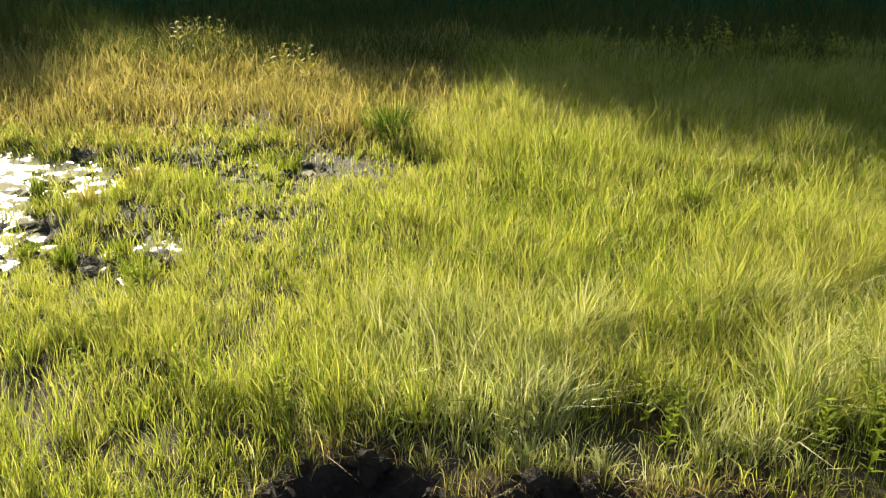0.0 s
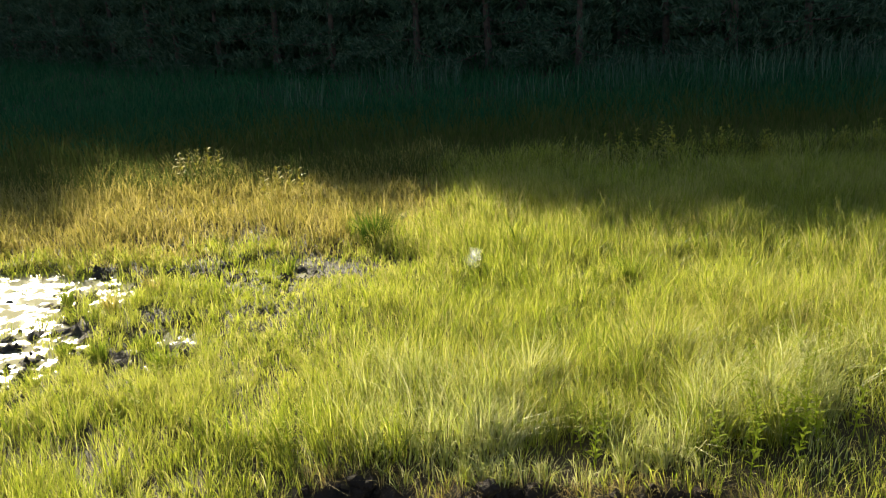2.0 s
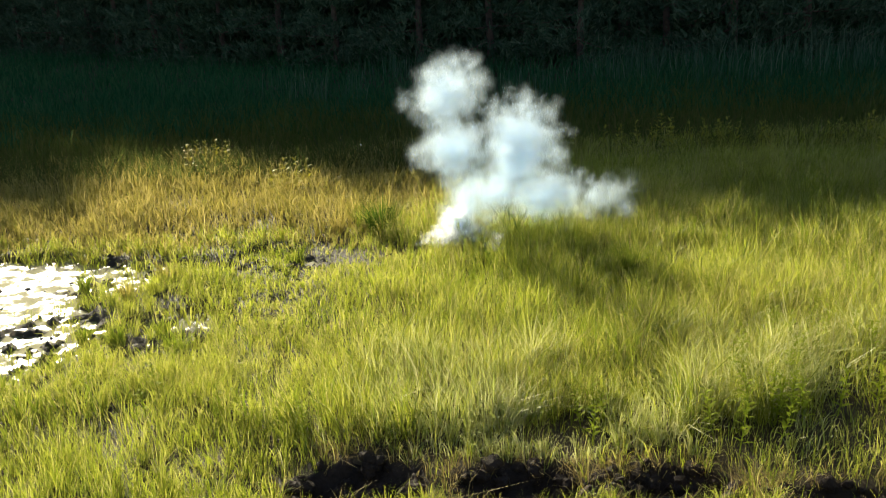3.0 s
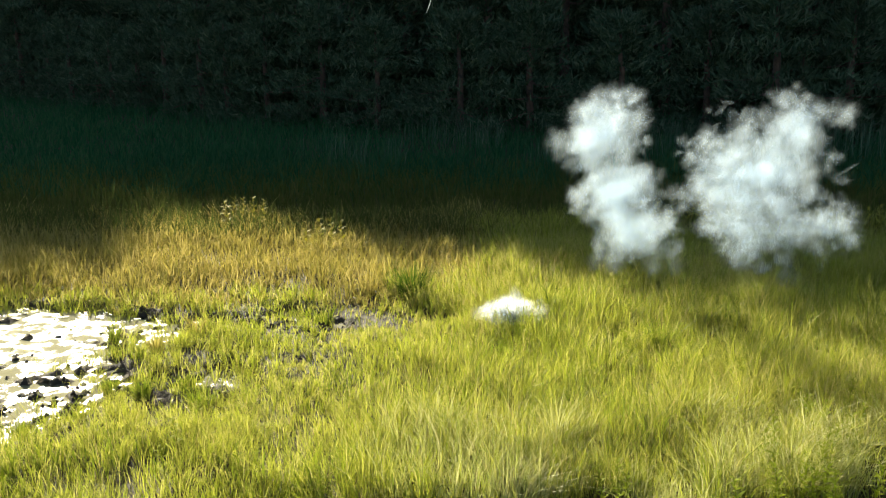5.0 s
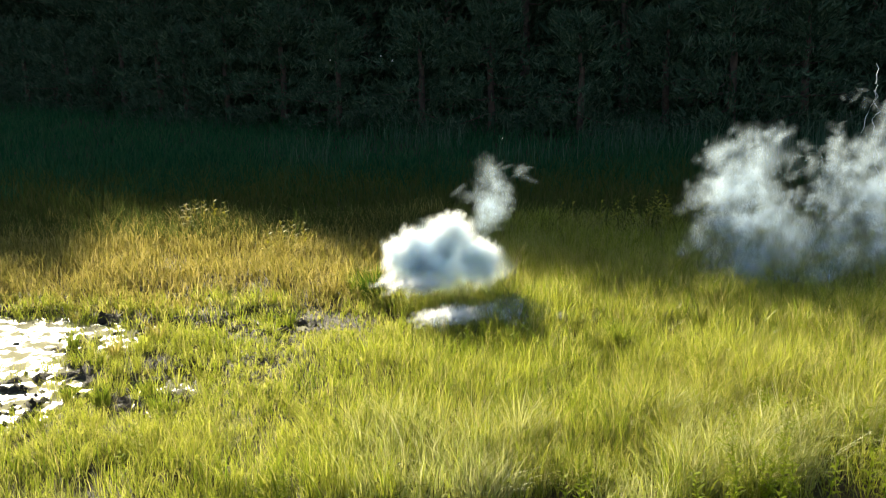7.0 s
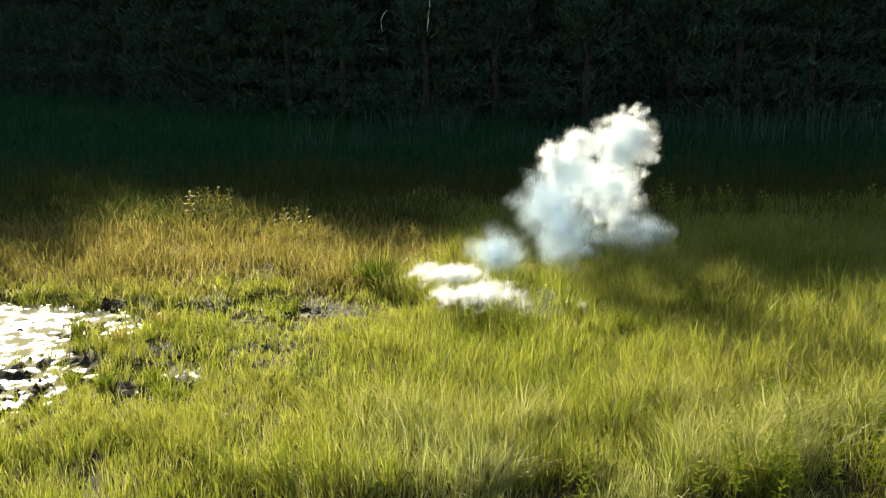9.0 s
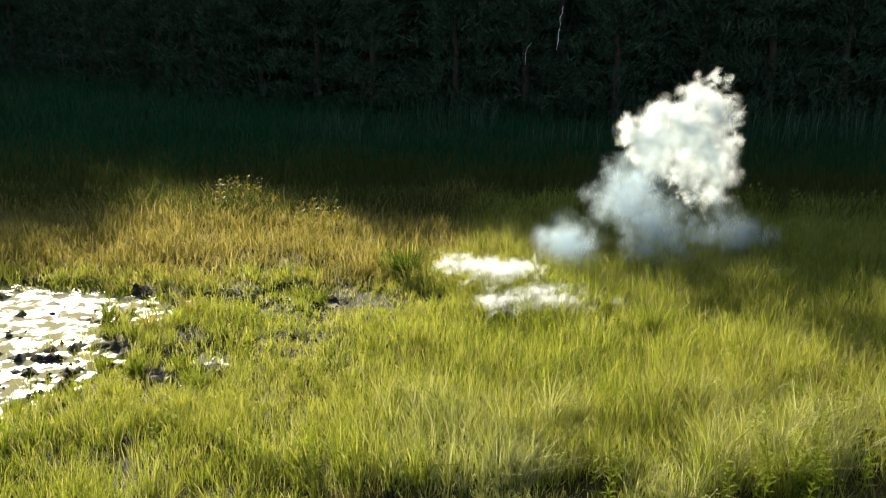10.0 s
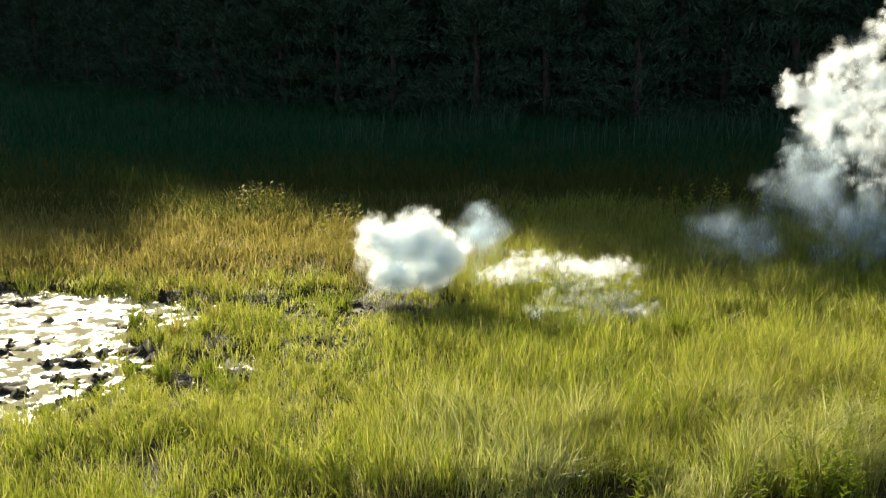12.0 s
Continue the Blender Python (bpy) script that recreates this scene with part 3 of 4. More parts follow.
def herbs():
    low = herb(0.22, 18, HERB, "leafy dark green herb among the meadow grass")
    high = herb(0.28, 24, HERB, "tall leafy green herb over the meadow grass", 0.06, 0.018)
    gold = herb(0.42, 20, GOLD, "yellow-green leafy herb on the shaded bank", 0.1, 0.035)
    spots = [(1.75, 2.55, 16, 0.3, high), (2.1, 3.1, 10, 0.35, high), (0.13, 4.6, 7, 0.16, low), (0.5, 5.0, 7, 0.25, low), (1.42, 4.85, 9, 0.22, low),
             (0.9, 2.5, 5, 0.2, low), (1.9, 4.6, 5, 0.4, low), (-1.1, 2.6, 5, 0.3, low), (-1.75, 8.2, 4, 0.12, gold), (2.3, 9.3, 14, 0.45, gold), (3.3, 9.1, 8, 0.5, gold),
             (4.5, 8.8, 12, 0.5, gold), (2.9, 4.2, 6, 0.5, low), (0.6, 3.6, 10, 0.6, low), (1.9, 3.5, 10, 0.6, high), (-0.7, 3.6, 8, 0.5, low), (2.6, 3.0, 8, 0.35, high), (-2.9, 9.6, 5, 0.2, gold)]
    used = set()
    for cx, cy, n, r, kind in spots:
        for _ in range(n):
            x, y = cx + rng.normal(0, r), cy + rng.normal(0, r * 0.6)
            m = pose(x, y, float(ground_z(x, y)), rng.uniform(-10, 10), rng.uniform(-10, 10), rng.uniform(0, 360))
            if kind.name in used:
                copy_thing(kind, m)
            else:
                used.add(kind.name)
                kind.matrix_basis = m


def reeds():
    n = 2600
    y = rng.uniform(14.0, 18.0, n)
    x = rng.uniform(-3.5, 8.0, n)
    keep = rng.random(n) < step(0.4, 0.6, cloudy(x, y, 0.6, 91))
    x, y = x[keep], y[keep]
    n = len(x)
    ob = new("reed_bed", blade_mesh("reed_bed", x, y, ground_z(x, y), rng.uniform(0.4, 0.85, n), rng.uniform(0.01, 0.018, n), rng.normal(0.05, 0.15, n), rng.normal(0, 0.15, n), REED))
    tagged(ob, "blue-green reeds standing in the shade of the wood", "reeds", kind="stuff")


# ---- cut peat at the near edge ----
def clod(size):
    bm = bmesh.new()
    bmesh.ops.create_icosphere(bm, subdivisions=2, radius=1)
    s = rng.uniform(0, 50)
    for v in bm.verts:
        k = noise.noise(v.co * 1.6 + Vector((s, 0, 0))) * 0.5 + noise.noise(v.co * 4 + Vector((0, s, 0))) * 0.35
        v.co = Vector((v.co.x, v.co.y * 0.85, v.co.z * 0.7)) * (1 + k) * size
    return bm


def clod_mesh():
    me = bpy.data.meshes.new("clod")
    bm = clod(1.0)
    bm.to_mesh(me)
    bm.free()
    me.materials.append(PEAT)
    return me


CLODS = [clod_mesh() for _ in range(12)]


def peat_heap(cx, cy, rx, ry):
    heap = new("peat_heap")
    heap.matrix_basis = pose(cx, cy, float(ground_z(cx, cy)))
    for _ in range(60):
        a, r = rng.uniform(0, math.tau), rng.random() ** 0.5
        x, y, s = math.cos(a) * rx * 1.1 * r, math.sin(a) * ry * 1.1 * r, rng.uniform(0.018, 0.052)
        ob = new("clod", CLODS[int(rng.integers(12))])
        ob.parent = heap
        ob.matrix_basis = pose(x, y, float(ground_z(cx + x, cy + y) - ground_z(cx, cy)) + s * 0.25, rng.uniform(-30, 30), rng.uniform(-30, 30), rng.uniform(0, 360)) @ Matrix.Scale(s, 4)
    return tagged(heap, "crumbling black peat clods at the cut edge", "peat", "heaps of cut peat")


def mud_crumbs():
    """Trodden crumbs of mud round the pool and along the wet path."""
    n = 5500
    x, y = rng.uniform(-4.6, -0.9, n), rng.uniform(3.0, 6.4, n)
    w = wet(x, y)
    keep = rng.random(n) < step(-0.2, 0.0, w) * step(0.9, 0.1, w) * step(0.42, 0.6, cloudy(x, y, 3.0, 95))
    x, y = x[keep], y[keep]
    n = len(x)
    corners = np.array([(1, 0, 0), (-1, 0, 0), (0, 1, 0), (0, -1, 0), (0, 0, 0.9), (0, 0, -0.6)])
    s = rng.uniform(0.008, 0.028, (n, 1, 1))
    a = rng.uniform(0, math.tau, n)
    co = corners[None] * s * rng.uniform(0.5, 1.3, (n, 6, 1))
    co = np.stack([co[..., 0] * np.cos(a)[:, None] - co[..., 1] * np.sin(a)[:, None], co[..., 0] * np.sin(a)[:, None] + co[..., 1] * np.cos(a)[:, None], co[..., 2]], -1)
    co += np.stack([x, y, ground_z(x, y)], -1)[:, None]
    tri = np.array([(0, 2, 4), (2, 1, 4), (1, 3, 4), (3, 0, 4), (2, 0, 5), (1, 2, 5), (3, 1, 5), (0, 3, 5)])
    ob = new("mud_crumbs", big_mesh("mud_crumbs", co.reshape(-1, 3), (np.arange(n)[:, None, None] * 6 + tri[None]).reshape(-1, 3), MUD))
    tagged(ob, "trodden wet mud crumbs round the pool", "mud", kind="stuff")


mud_crumbs()
wood()
wood_backdrop()
reeds()
herbs()
for px_, py_, h_, n_, mat_, label_ in (
        (-0.58, 6.4, 0.36, 320, RUSH, "dense dark green sedge tussock beside the bare path"),
        (-0.75, 6.6, 0.3, 90, SEDGE, "small green sedge tussock beside the bare path"),
        (-2.75, 5.15, 0.15, 80, SEDGE, "small sedge tuft standing in the pool"),
        (-3.3, 5.6, 0.14, 60, SEDGE, "small sedge tuft standing in the pool"),
        (-2.05, 3.95, 0.15, 170, SEDGE, "bright green sedge tussock on the mud"),
        (-2.3, 4.05, 0.13, 130, SEDGE, "bright green sedge tussock on the mud"),
        (-1.85, 4.2, 0.15, 90, SEDGE, "bright green sedge tussock on the mud"),
        (-2.6, 3.45, 0.16, 90, SEDGE, "bright green sedge tussock on the mud"),
        (-1.6, 3.8, 0.22, 120, SEDGE, "bright green sedge tussock on the mud"),
        (-2.3, 4.85, 0.17, 80, DRY, "small dry sedge tuft at the pool's edge"),
        (-2.15, 5.3, 0.2, 90, DRY, "small dry sedge tuft at the pool's edge"),
        (-1.25, 5.75, 0.2, 100, SEDGE, "low sedge tuft by the wet path"),
        (-3.0, 4.5, 0.12, 50, SEDGE, "small sedge tuft standing in the pool"),
        (-3.6, 4.3, 0.12, 50, SEDGE, "small sedge tuft standing in the pool"),
        (-3.1, 6.05, 0.15, 70, DRY, "small dry sedge tuft at the pool's edge"),
        (-2.9, 3.2, 0.16, 90, SEDGE, "bright green sedge tussock on the mud"),
        (-1.0, 6.55, 0.26, 100, DRY, "dry golden sedge tuft on the bank"),
        (1.35, 4.95, 0.3, 120, SEDGE, "dark sedge tussock in the meadow"),
        (0.12, 4.6, 0.26, 110, SEDGE, "dark sedge tussock in the meadow")):
    tussock(px_, py_, h_, n_, mat_, label_)
for p_ in PITS:
    peat_heap(*p_)


# ---- smoke ----
def puff_mesh(n, radius, size, lobes, material, stretch=(1, 1, 1)):
    """One puff: a knot of soft lobes made of many thin flakes that face every way."""
    centres = rng.normal(0, radius * 0.5, (lobes, 3))
    sizes = radius * rng.uniform(0.3, 0.6, lobes)
    which = rng.integers(0, lobes, n)
    d = rng.normal(size=(n, 3))
    d *= (1.4 * rng.random(n) ** 0.5 / np.linalg.norm(d, axis=1))[:, None]
    p = (centres[which] + d * sizes[which][:, None]) * np.array(stretch)
    u = rng.normal(size=(n, 3))
    u /= np.linalg.norm(u, axis=1, keepdims=True)
    v = np.cross(u, rng.normal(size=(n, 3)))
    v /= np.linalg.norm(v, axis=1, keepdims=True)
    s = size * rng.uniform(0.6, 1.3, (n, 1))
    rim = [p + s * (u * math.cos(k * math.tau / 8) + v * math.sin(k * math.tau / 8)) for k in range(8)]
    co = np.stack([p + rng.normal(0, 0.1, (n, 3)) * s] + rim, 1).reshape(-1, 3)
    fan = np.array([(0, k + 1, (k + 1) % 8 + 1) for k in range(8)])
    me = big_mesh("puff", co, (np.arange(n)[:, None, None] * 9 + fan[None]).reshape(-1, 3), material)
    thick = np.zeros((n, 9), np.float32)
    thick[:, 0] = 1
    me.attributes.new("thickness", "FLOAT", "POINT").data.foreach_set("value", thick.ravel())
    return me


BIG_THICK = [puff_mesh(46, 0.1, 0.085, 6, THICK) for _ in range(5)]
SMALL_THICK = [puff_mesh(34, 0.06, 0.045, 5, THICK) for _ in range(6)]
BIG_THIN = [puff_mesh(30, 0.15, 0.12, 7, THIN) for _ in range(6)]
SMALL_THIN = [puff_mesh(24, 0.1, 0.07, 6, THIN) for _ in range(5)]
FINE = [puff_mesh(60, 0.06, 0.045, 6, LYING) for _ in range(3)]
STREAK = [puff_mesh(44, 0.09, 0.05, 7, LYING, (1.7, 0.9, 0.4)) for _ in range(5)]
# inner pieces, pieces at the skin, and how many of the latter for each of the former
DENSE_BITS = (BIG_THICK, SMALL_THICK, 1.3)
THIN_BITS = (BIG_THIN, SMALL_THIN, 0.6)
LYING_BITS = (STREAK, STREAK, 0.5)


def smoke_cloud(label, source, bang, lobes):
    """A cloud whose pieces burst out of the grass at one moment, swell and drift. lobes: pieces, count, rows of time, x, y, z, half width, half height."""
    cloud = new("smoke_cloud")
    cloud.matrix_basis = pose(*source)
    made = []
    for (inner, skin, share), count, rows in lobes:
        for k in range(count + int(count * share)):
            outside = k >= count
            puff = new("puff", (skin if outside else inner)[k % len(skin if outside else inner)])
            tagged(puff, kind="stuff").parent = cloud
            off = rng.normal(size=3)
            off *= (rng.uniform(0.85, 1.3) if outside else rng.random() ** 0.5) / np.linalg.norm(off)
            spin = rng.uniform(0, 360, 3) * ((0, 0, 0.1) if inner is STREAK else (1, 1, 1))
            made.append((puff, off, spin, rng.uniform(-25, 25), rows))
    tagged(cloud, label, "smoke", "clouds of white smoke")

    def move():
        for puff, off, spin, turn, rows in made:
            hidden = (0.05 * off[0], 0.05 * off[1], -0.75 - source[2])
            keys = [(0.0, pose(*hidden, *spin)), (bang, pose(*hidden, *spin))]
            for t, x, y, z, wide, high in rows:
                at = (x - source[0] + off[0] * wide, y - source[1] + off[1] * wide * 0.8, z - source[2] + off[2] * high)
                keys.append((t, pose(*at, spin[0], spin[1], spin[2] + turn * (t - bang) * 0.4)))
            walk(puff, keys)
    return move


FIRST = [
    (THIN_BITS, 26, [(2.5, -0.05, 5.91, 0.72, 0.13, 0.13), (3, 0.06, 5.97, 1.11, 0.20, 0.20), (3.2, 0.10, 6.00, 1.25, 0.20, 0.20), (5, 1.02, 6.21, 1.32, 0.26, 0.26), (6, 1.87, 6.33, 1.08, 0.29, 0.29), (6.6, 2.32, 6.40, 1.01, 0.33, 0.33), (7, 2.55, 6.45, 0.86, 0.38, 0.38), (9, 4.74, 6.69, 0.68, 0.61, 0.61), (12, 7.25, 7.05, 0.80, 0.74, 0.74)]),
    (THIN_BITS, 24, [(2.5, -0.08, 5.91, 0.42, 0.12, 0.12), (3, 0.08, 5.97, 0.65, 0.16, 0.16), (3.2, 0.21, 6.00, 0.82, 0.19, 0.19), (5, 1.14, 6.21, 0.81, 0.24, 0.24), (6, 1.95, 6.33, 0.60, 0.31, 0.31), (6.6, 2.24, 6.40, 0.48, 0.36, 0.36), (7, 2.61, 6.45, 0.40, 0.41, 0.41), (9, 4.98, 6.69, 0.23, 0.66, 0.66), (12, 7.55, 7.05, 0.32, 0.84, 0.84)]),
    (THIN_BITS, 16, [(2.5, -0.04, 5.91, 0.24, 0.11, 0.11), (3, 0.25, 5.97, 0.27, 0.18, 0.18), (3.2, 0.29, 6.00, 0.39, 0.20, 0.20), (5, 1.33, 6.21, 0.52, 0.25, 0.16), (6, 2.13, 6.33, 0.31, 0.33, 0.21), (6.6, 2.54, 6.40, 0.24, 0.38, 0.38), (7, 2.86, 6.45, 0.20, 0.44, 0.44), (9, 5.24, 6.69, 0.08, 0.67, 0.67), (12, 7.80, 7.05, 0.17, 0.84, 0.84)]),
    (THIN_BITS, 36, [(2.5, 0.13, 5.91, 0.51, 0.12, 0.12), (3, 0.63, 5.97, 0.76, 0.25, 0.25), (3.2, 0.66, 6.00, 0.91, 0.29, 0.29), (5, 2.09, 6.21, 0.99, 0.41, 0.41), (6, 2.99, 6.33, 0.88, 0.46, 0.46), (6.6, 3.35, 6.40, 0.90, 0.54, 0.54), (7, 3.63, 6.45, 0.82, 0.59, 0.59), (9, 5.41, 6.69, 0.68, 0.85, 0.85), (12, 8.12, 7.05, 0.80, 1.06, 1.06)]),
    (THIN_BITS, 26, [(2.5, 0.22, 5.91, 0.28, 0.09, 0.09), (3, 0.53, 5.97, 0.40, 0.25, 0.25), (3.2, 0.57, 6.00, 0.57, 0.27, 0.27), (5, 2.48, 6.21, 1.17, 0.38, 0.38), (6, 3.39, 6.33, 1.02, 0.48, 0.48), (6.6, 3.70, 6.40, 1.14, 0.53, 0.53), (7, 3.99, 6.45, 1.01, 0.59, 0.59), (9, 5.88, 6.69, 0.67, 0.80, 0.80), (12, 8.55, 7.05, 0.80, 1.01, 1.01)]),
    (THIN_BITS, 22, [(2.5, 0.35, 5.91, 0.23, 0.09, 0.09), (3, 0.85, 5.97, 0.24, 0.16, 0.16), (3.2, 0.88, 6.00, 0.47, 0.18, 0.18), (5, 2.34, 6.21, 0.52, 0.34, 0.34), (6, 3.20, 6.33, 0.45, 0.40, 0.40), (6.6, 3.34, 6.40, 0.37, 0.48, 0.48), (7, 3.48, 6.45, 0.29, 0.53, 0.53), (9, 5.48, 6.69, 0.08, 0.71, 0.71), (12, 8.46, 7.05, 0.18, 0.93, 0.93)]),
    (THIN_BITS, 8, [(2.5, 0.72, 5.91, 0.25, 0.20, 0.06), (3, 1.26, 5.97, 0.22, 0.29, 0.11), (3.2, 1.20, 6.00, 0.41, 0.34, 0.11), (5, 2.83, 6.21, 0.57, 0.25, 0.20), (6, 3.57, 6.33, 0.45, 0.35, 0.35), (6.6, 3.90, 6.40, 0.37, 0.45, 0.45), (7, 4.14, 6.45, 0.33, 0.50, 0.50), (9, 6.19, 6.69, 0.07, 0.71, 0.71), (12, 9.11, 7.05, 0.18, 0.92, 0.92)]),
    (DENSE_BITS, 10, [(2.5, 0.05, 5.91, 0.09, 0.12, 0.12), (3, 0.11, 5.9, 0.05, 0.11, 0.11), (3.2, 0.05, 5.85, 0.07, 0.13, 0.09), (5, 0.27, 5.6, -0.02, 0.15, 0.05), (7, 0.5, 5.6, -0.06, 0.3, 0.04), (12, 0.7, 5.6, -0.1, 0.42, 0.04)]),
    (LYING_BITS, 18, [(2.5, 0.05, 5.8, 0.0, 0.12, 0.06), (3.2, 0.12, 5.75, 0.0, 0.15, 0.06), (5, 0.32, 5.6, -0.02, 0.24, 0.05), (6, 0.5, 5.62, -0.03, 0.36, 0.05), (7, 0.55, 5.62, -0.05, 0.42, 0.05), (9, 0.65, 5.6, -0.05, 0.45, 0.05), (12, 0.75, 5.6, -0.05, 0.48, 0.05)]),
]
SECOND = [
    (DENSE_BITS, 22, [(6.6, -0.11, 6.16, 0.14, 0.09, 0.03), (7, 0.10, 6.20, 0.46, 0.15, 0.15), (7.2, 0.16, 6.22, 0.49, 0.20, 0.20), (9, 1.55, 6.40, 1.12, 0.22, 0.22), (9.5, 1.71, 6.45, 1.10, 0.28, 0.28), (10, 1.92, 6.50, 1.27, 0.30, 0.30), (10.5, 2.31, 6.55, 1.41, 0.33, 0.33), (11, 2.58, 6.60, 1.60, 0.35, 0.35), (11.5, 3.01, 6.65, 1.67, 0.38, 0.38), (12, 3.32, 6.70, 1.70, 0.46, 0.46)]),
    (DENSE_BITS, 18, [(6.6, -0.37, 6.16, 0.16, 0.05, 0.03), (7, -0.28, 6.20, 0.34, 0.14, 0.14), (7.2, -0.21, 6.22, 0.37, 0.19, 0.19), (9, 1.08, 6.40, 0.98, 0.21, 0.21), (9.5, 1.29, 6.45, 1.00, 0.24, 0.24), (10, 1.50, 6.50, 1.15, 0.23, 0.23), (10.5, 1.83, 6.55, 1.27, 0.25, 0.25), (11, 2.13, 6.60, 1.43, 0.25, 0.25), (11.5, 2.43, 6.65, 1.44, 0.27, 0.27), (12, 2.74, 6.70, 1.48, 0.30, 0.30)]),
    (DENSE_BITS, 20, [(6.6, 0.06, 6.16, 0.16, 0.07, 0.03), (7, 0.31, 6.20, 0.28, 0.14, 0.14), (7.2, 0.38, 6.22, 0.32, 0.16, 0.16), (9, 1.41, 6.40, 0.72, 0.24, 0.24), (9.5, 1.68, 6.45, 0.71, 0.29, 0.29), (10, 1.94, 6.50, 0.91, 0.30, 0.30), (10.5, 2.31, 6.55, 1.01, 0.32, 0.32), (11, 2.59, 6.60, 1.20, 0.33, 0.33), (11.5, 2.96, 6.65, 1.18, 0.36, 0.36), (12, 3.23, 6.70, 1.14, 0.43, 0.43)]),
    (THIN_BITS, 24, [(6.6, -0.21, 6.16, 0.12, 0.07, 0.03), (7, -0.09, 6.20, 0.31, 0.14, 0.14), (7.2, -0.02, 6.22, 0.32, 0.16, 0.16), (9, 0.94, 6.40, 0.62, 0.26, 0.26), (9.5, 1.09, 6.45, 0.59, 0.29, 0.29), (10, 1.36, 6.50, 0.62, 0.31, 0.31), (10.5, 1.60, 6.55, 0.69, 0.34, 0.34), (11, 2.08, 6.60, 0.76, 0.36, 0.36), (11.5, 2.52, 6.65, 0.80, 0.40, 0.40), (12, 2.75, 6.70, 0.71, 0.46, 0.46)]),
    (THIN_BITS, 22, [(6.6, -0.16, 6.16, 0.12, 0.07, 0.03), (7, 0.05, 6.20, 0.21, 0.16, 0.07), (7.2, 0.10, 6.22, 0.20, 0.19, 0.09), (9, 1.03, 6.40, 0.38, 0.23, 0.23), (9.5, 1.29, 6.45, 0.32, 0.34, 0.22), (10, 1.56, 6.50, 0.37, 0.35, 0.35), (10.5, 1.90, 6.55, 0.45, 0.39, 0.39), (11, 2.38, 6.60, 0.57, 0.40, 0.40), (11.5, 2.82, 6.65, 0.55, 0.43, 0.43), (12, 3.05, 6.70, 0.42, 0.51, 0.51)]),
    (THIN_BITS, 10, [(6.6, 0.03, 6.16, 0.12, 0.04, 0.03), (7, 0.34, 6.20, 0.24, 0.09, 0.07), (7.2, 0.43, 6.22, 0.22, 0.09, 0.09), (9, 1.66, 6.40, 0.37, 0.24, 0.07), (9.5, 2.01, 6.45, 0.30, 0.29, 0.06), (10, 2.23, 6.50, 0.31, 0.31, 0.08), (10.5, 2.62, 6.55, 0.33, 0.34, 0.10), (11, 2.91, 6.60, 0.36, 0.39, 0.17), (11.5, 3.22, 6.65, 0.31, 0.41, 0.22), (12, 3.35, 6.70, 0.22, 0.49, 0.27)]),
    (THIN_BITS, 18, [(6.6, -0.30, 6.16, 0.12, 0.04, 0.03), (7, -0.19, 6.20, 0.19, 0.09, 0.04), (7.2, -0.15, 6.22, 0.18, 0.12, 0.05), (9, 0.45, 6.40, 0.18, 0.10, 0.05), (9.5, 0.64, 6.45, 0.14, 0.12, 0.05), (10, 0.79, 6.50, 0.21, 0.20, 0.06), (10.5, 1.08, 6.55, 0.29, 0.24, 0.10), (11, 1.39, 6.60, 0.26, 0.27, 0.10), (11.5, 1.69, 6.65, 0.29, 0.34, 0.17), (12, 2.02, 6.70, 0.21, 0.42, 0.22)]),
    (THIN_BITS, 7, [(6.6, 0.14, 6.16, 0.45, 0.04, 0.10), (7, 0.43, 6.20, 0.81, 0.05, 0.16), (7.2, 0.51, 6.22, 0.85, 0.06, 0.18), (9, 5.46, 6.40, 0.72, 0.63, 0.63), (12, 9.03, 6.70, 0.85, 0.82, 0.82)]),
    (LYING_BITS, 20, [(6.6, -0.23, 5.85, 0.15, 0.11, 0.03), (7.2, -0.12, 5.85, 0.17, 0.20, 0.03), (9, 0.08, 5.85, 0.14, 0.18, 0.04), (9.5, 0.23, 5.85, 0.11, 0.31, 0.03), (10, 0.22, 5.85, 0.14, 0.34, 0.04), (10.5, 0.40, 5.85, 0.17, 0.40, 0.03), (11, 0.54, 5.85, 0.21, 0.49, 0.03), (11.5, 0.64, 5.85, 0.20, 0.51, 0.04), (12, 0.70, 5.85, 0.18, 0.47, 0.08)]),
    (LYING_BITS, 14, [(6.6, 0.02, 5.30, 0.02, 0.10, 0.03), (7.2, 0.12, 5.30, 0.04, 0.10, 0.03), (9, 0.31, 5.30, 0.12, 0.23, 0.03), (9.5, 0.39, 5.30, 0.03, 0.25, 0.03), (10.5, 0.61, 5.30, 0.03, 0.35, 0.06), (11.5, 0.79, 5.30, 0.02, 0.44, 0.06), (12, 0.81, 5.30, -0.02, 0.44, 0.06)]),
]
